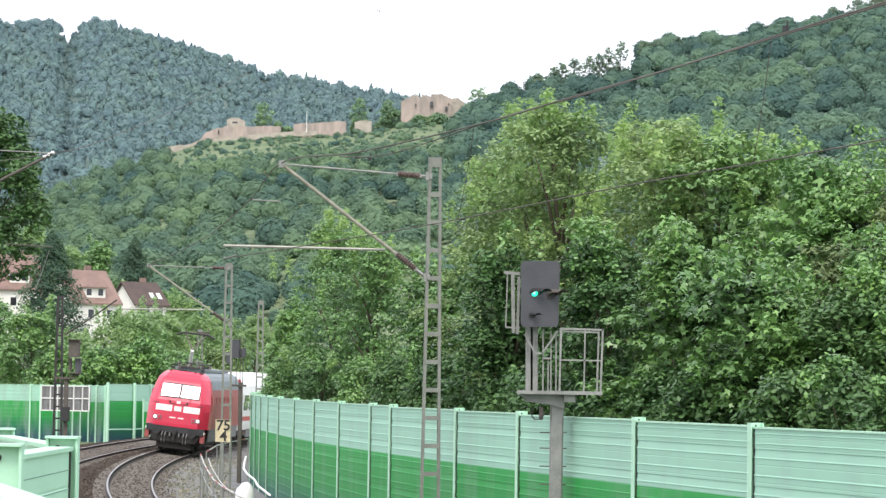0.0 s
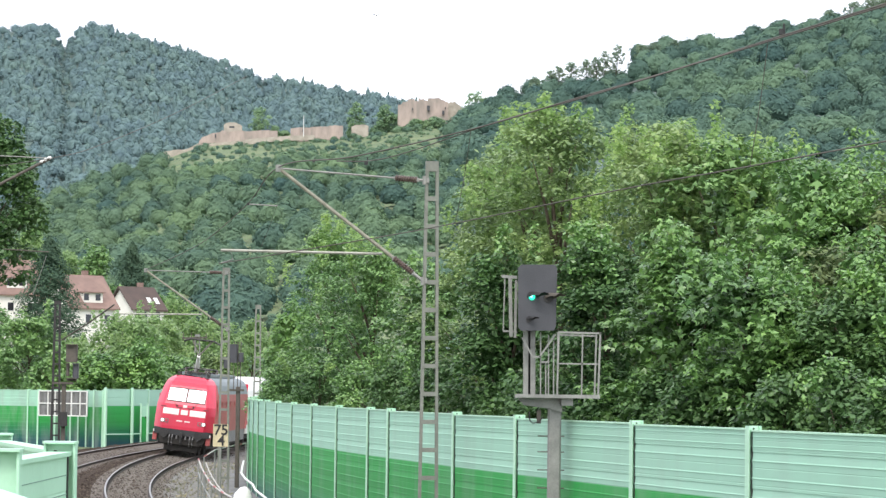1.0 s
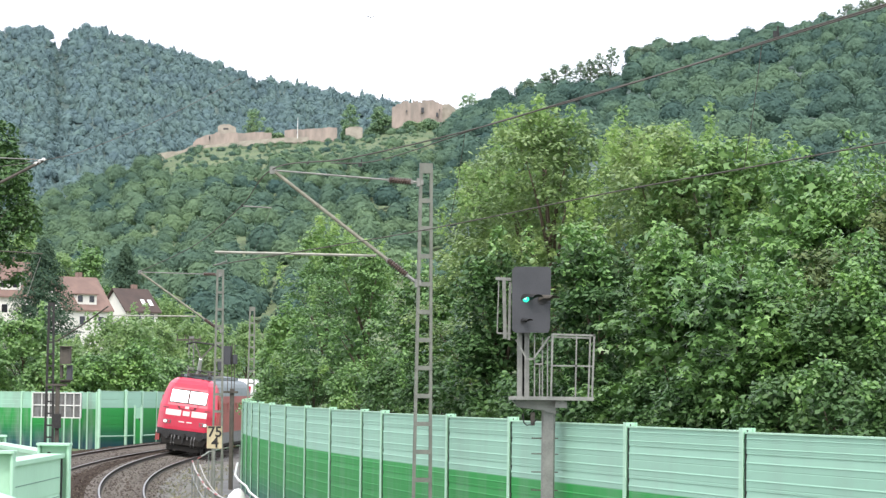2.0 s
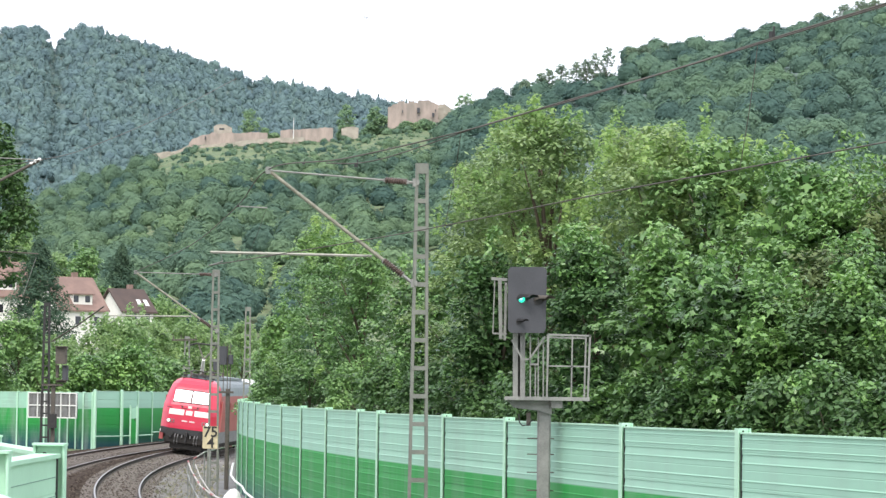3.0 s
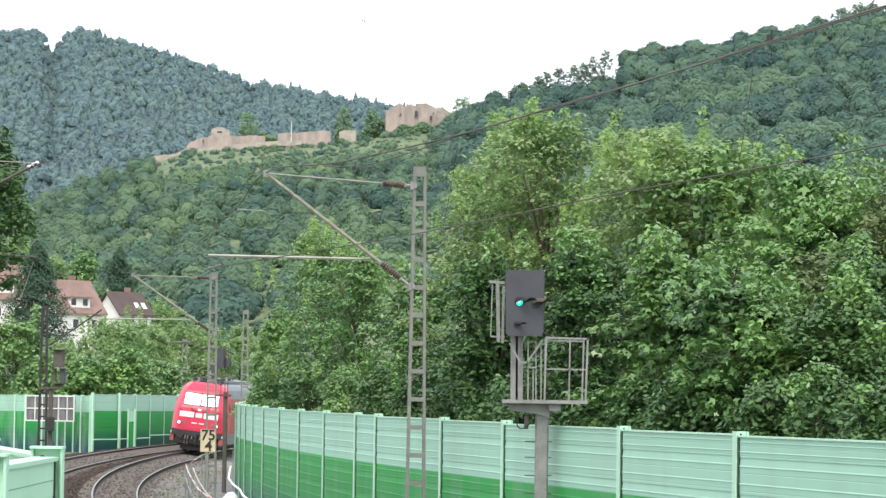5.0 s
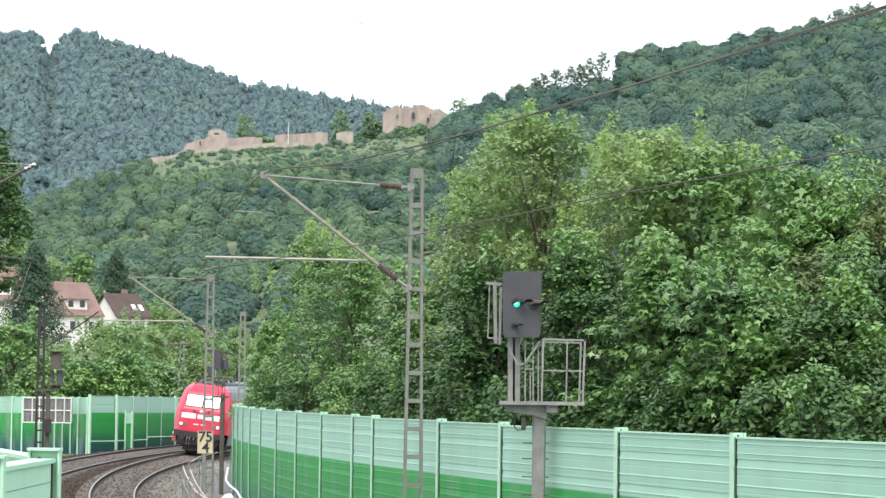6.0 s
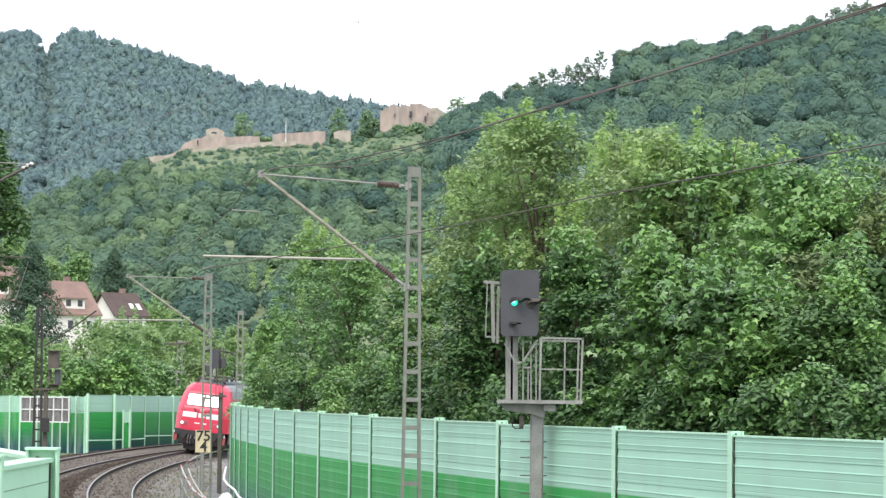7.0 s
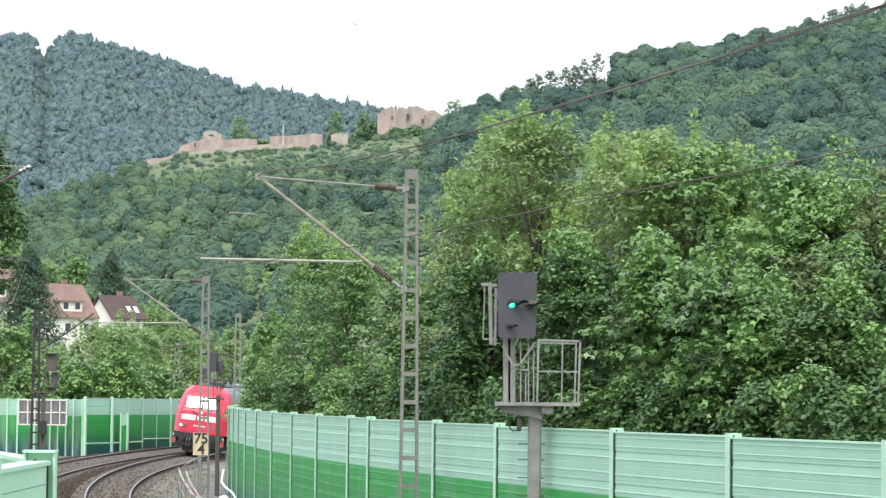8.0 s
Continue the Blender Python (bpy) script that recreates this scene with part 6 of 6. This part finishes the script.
def build_trackside():
    d = 66.0
    a, b = at(342, 766, d), at(368, 806, d)
    sign = thing("kilometre_sign", "cream kilometre board with black figures on a post", "sign")
    part("board", Shape().box(((a.x + b.x) / 2, a.y, (a.z + b.z) / 2), (b.x - a.x, 0.03, a.z - b.z), chamfer=0.005), YELLOWISH, sign)
    for txt, x, y in (("7", 349.5, 785), ("5", 362, 785), ("4", 356, 804)):
        cu = bpy.data.curves.new("figure", "FONT")
        cu.body, cu.size, cu.align_x, cu.extrude, cu.offset = txt, 0.43, "CENTER", 0.003, 0.008
        tmp = bpy.data.objects.new("figure", cu)
        scene.collection.objects.link(tmp)
        me = bpy.data.meshes.new_from_object(tmp.evaluated_get(bpy.context.evaluated_depsgraph_get()))
        bpy.data.objects.remove(tmp)
        me.materials.clear()
        me.materials.append(BLACK)
        ob = part("figure", me, BLACK, sign)
        p = at(x, y, d)
        ob.matrix_basis = Matrix.Translation((p.x, a.y - 0.022, p.z)) @ Matrix.Rotation(radians(90), 4, "X")
    p = at(355, 806, d)
    g = land(p.x, p.y)
    part("sign_post", Shape().tube([(p.x, p.y + 0.05, g), (p.x, p.y + 0.05, a.z)], 0.03, 8), STEEL, sign)
    # dark signal post behind the second mast
    d = 86.0
    p = at(384, 850, d)
    g = land(p.x, p.y)
    sig = thing("dark_signal", "dark signal seen from beside on a brown post", "railway signal")
    part("post", Shape().box((p.x, p.y, (g + at(384, 700, d).z) / 2), (0.16, 0.16, at(384, 700, d).z - g), chamfer=0.02), RUSTY, sig)
    c = at(382, 706, d)
    part("bracket", Shape().box((c.x, c.y, c.z), (0.6, 0.3, 0.08)), RUSTY, sig)
    for x in (379, 386, 391):
        q = at(x, 620, d)
        part("upright", Shape().bar((q.x, q.y, c.z), (q.x, q.y, q.z), 0.03, 0.03), RUSTY, sig)
    for (x, y), s in (((377.5, 641), (0.30, 0.35, 0.70)), ((366, 657), (0.23, 0.4, 0.44)), ((391, 648), (0.18, 0.3, 0.36))):
        q = at(x, y, d)
        part("signal_head", Shape().box(q, s, chamfer=0.04), DARK, sig)
    # signal back beside the far mast
    d = 112.0
    p, t = at(75, 812, d), at(75, 694, d)
    sig = thing("far_track_signal", "brown signal post with bracket and cabinet beside the far track", "railway signal")
    g = land(p.x, p.y)
    part("post", Shape().box((p.x, p.y, (g + t.z) / 2), (0.2, 0.2, t.z - g), chamfer=0.02), RUSTY, sig)
    part("bracket", Shape().box((t.x, t.y, t.z), (1.0, 0.4, 0.1)), RUSTY, sig)
    q = at(76, 758, d)
    part("cabinet", Shape().box((q.x, q.y - 0.2, q.z), (0.42, 0.3, 0.7), chamfer=0.02), BLACK, sig)
    for (x, y), s, mat in (((91, 642), (0.56, 0.3, 0.84), RUSTY), ((98, 673), (0.28, 0.35, 0.70), DARK), ((84, 671), (0.16, 0.2, 0.60), RUSTY), ((91, 688), (0.5, 0.2, 0.10), RUSTY)):
        q = at(x, y, d)
        part("signal_head", Shape().box((q.x, q.y, q.z), s, chamfer=0.05), mat, sig)
        part("hood", Shape().box((q.x, q.y - 0.1, q.z + s[2] / 2 + 0.02), (s[0] * 1.05, 0.45, 0.04), chamfer=0.02), mat, sig)
    # red and white handrail down the bank
    rail = thing("handrail", "red and white striped handrail beside the track", "handrail")
    pts = [(316, 828, 72), (321, 843, 68.5), (328, 856, 65.5), (339, 873, 62.5), (356, 886, 60.5), (376, 897, 59)]
    for k, (x, y, dd) in enumerate(pts):
        p = at(x, y, dd)
        part("post", Shape().tube([(p.x, p.y, land(p.x, p.y) - 0.1), p], 0.024, 6), STEEL, rail)
        if k:
            o = at(*pts[k - 1])
            for j in range(4):
                part("rail_piece", Shape().tube([o.lerp(p, j / 4), o.lerp(p, (j + 1) / 4)], 0.024, 6), RED_DUSTY if (j + k) % 4 == 1 else DIRTY_WHITE, rail)
            part("lower_rail", Shape().tube([o + Vector((0.24, 0, -0.12)), o.lerp(p, 0.5) + Vector((0.25, 0, -0.15)), p + Vector((0.24, 0, -0.12))], 0.02, 6), DIRTY_WHITE, rail)
            part("knee_rail", Shape().tube([o + Vector((0, 0, -0.42)), p + Vector((0, 0, -0.42))], 0.02, 6), STEEL, rail)
    pts = [(326, 824, 78), (345, 812, 82), (370, 806, 86), (400, 800, 90)]
    rail = thing("handrail", "red and white striped handrail along the cable route", "handrail")
    for k, (x, y, dd) in enumerate(pts):
        p = at(x, y, dd)
        part("post", Shape().tube([(p.x, p.y, land(p.x, p.y) - 0.1), p], 0.024, 6), STEEL, rail)
        if k:
            o = at(*pts[k - 1])
            for j in range(4):
                part("rail_piece", Shape().tube([o.lerp(p, j / 4), o.lerp(p, (j + 1) / 4)], 0.024, 6), RED_DUSTY if (j + k) % 4 == 1 else DIRTY_WHITE, rail)
    # white cable conduit curling down at the barrier's foot
    tagged(part("cable_conduit", Shape().tube([at(396, 832, 70), at(394, 840, 69.5), at(392, 853, 69), at(399, 863, 68), at(412, 873, 67), at(417, 883, 66), at(439, 900, 64)], 0.034, 8), WHITE, smooth=True), "white plastic cable conduit at the barrier's foot", "conduit")
    p = at(392, 901, 64)
    tagged(part("cover_sack", Shape().tube([p + Vector((0, 0, -0.5)), p + Vector((0.02, 0, -0.1)), p + Vector((0.05, 0, 0.15)), p + Vector((0.1, 0, 0.32)), p + Vector((0.12, 0, 0.38))], [0.32, 0.3, 0.25, 0.14, 0.03], 12), WHITE, smooth=True), "white tarpaulin-covered heap beside the barrier", "sack")
    # service path between track and barrier
    tagged(part("service_path", strip_along([(-4.6, -0.24), (-3.5, -0.26)], RAD, -17, 0, 0.3, PATH, "service_path"), PATH), "grey gravel service path beside the barrier", "path", kind="structure")


build_tracks()
build_stones()
build_weeds()
build_right_barrier()
build_left_barrier()
build_near_barrier()
build_catenary()
build_signal()
build_trackside()
loco = build_locomotive()
coach = build_coach()
build_houses()
build_castle()
build_near_trees()
build_shrubs()
build_left_trees()
make_conifer(52, 432, 270, 9.0, 1)
make_conifer(198, 442, 345, 7.6, 2)
build_forests()
build_hilltop_trees()


def build_bird():
    """A small bird that hangs in the wind; origin at its body."""
    b = thing("bird", "small dark bird hovering high in the white sky", "bird")
    part("body", Shape().tube([(0, -0.26, 0), (0, -0.2, 0.01), (0, 0, 0), (0, 0.2, -0.02), (0, 0.36, -0.02)], [0.02, 0.06, 0.075, 0.05, 0.02], 8), DARK, b, smooth=True)
    for s in (-1, 1):
        part("wing", Shape().add([(s * 0.05, -0.1, 0.02), (s * 0.24, -0.14, 0.14), (s * 0.42, 0.0, 0.1), (s * 0.22, 0.06, 0.12), (s * 0.05, 0.1, 0.02)] + [(s * 0.05, -0.1, 0.0), (s * 0.24, -0.14, 0.12), (s * 0.42, 0.0, 0.09), (s * 0.22, 0.06, 0.10), (s * 0.05, 0.1, 0.0)],
                               [(0, 1, 2, 3, 4), (9, 8, 7, 6, 5)] + [(i, (i + 1) % 5, 5 + (i + 1) % 5, 5 + i) for i in range(5)]), DARK, b)
    return b


bird = build_bird()


def motions():
    run = [(0.0, -1.07), (0.5, -0.73), (1.0, -0.39), (1.5, -0.09), (3.0, 0.70), (3.5, 0.91), (4.0, 1.11), (4.5, 1.31), (6.0, 1.79), (6.5, 1.90), (7.0, 1.98), (7.5, 2.04), (8.0, 2.06)]
    gap = math.degrees(19.6 / RAD)
    walk(loco, [(t, on_rails(a, 3.0, 16.0)) for t, a in run])
    # the wheels roll with the way that the train has covered
    steps = [0.1 * k for k in range(81)]
    way = np.interp(steps, [t for t, _ in run], [radians(a - run[0][1]) * RAD for _, a in run])
    for wheel, place, r in WHEELS:
        walk(wheel, [(t, Matrix.Translation(place) @ Matrix.Rotation(-w / r, 4, "X")) for t, w in zip(steps, way)])
    walk(bird, [(0.0, Matrix.Translation(at(629.3, 41.8, 230))), (4.0, Matrix.Translation(at(630, 43, 230))), (8.0, Matrix.Translation(at(629, 44, 230)))])
    walk(coach, [(t, on_rails(a + gap, 3.5, 22.9)) for t, a in run])


motions()
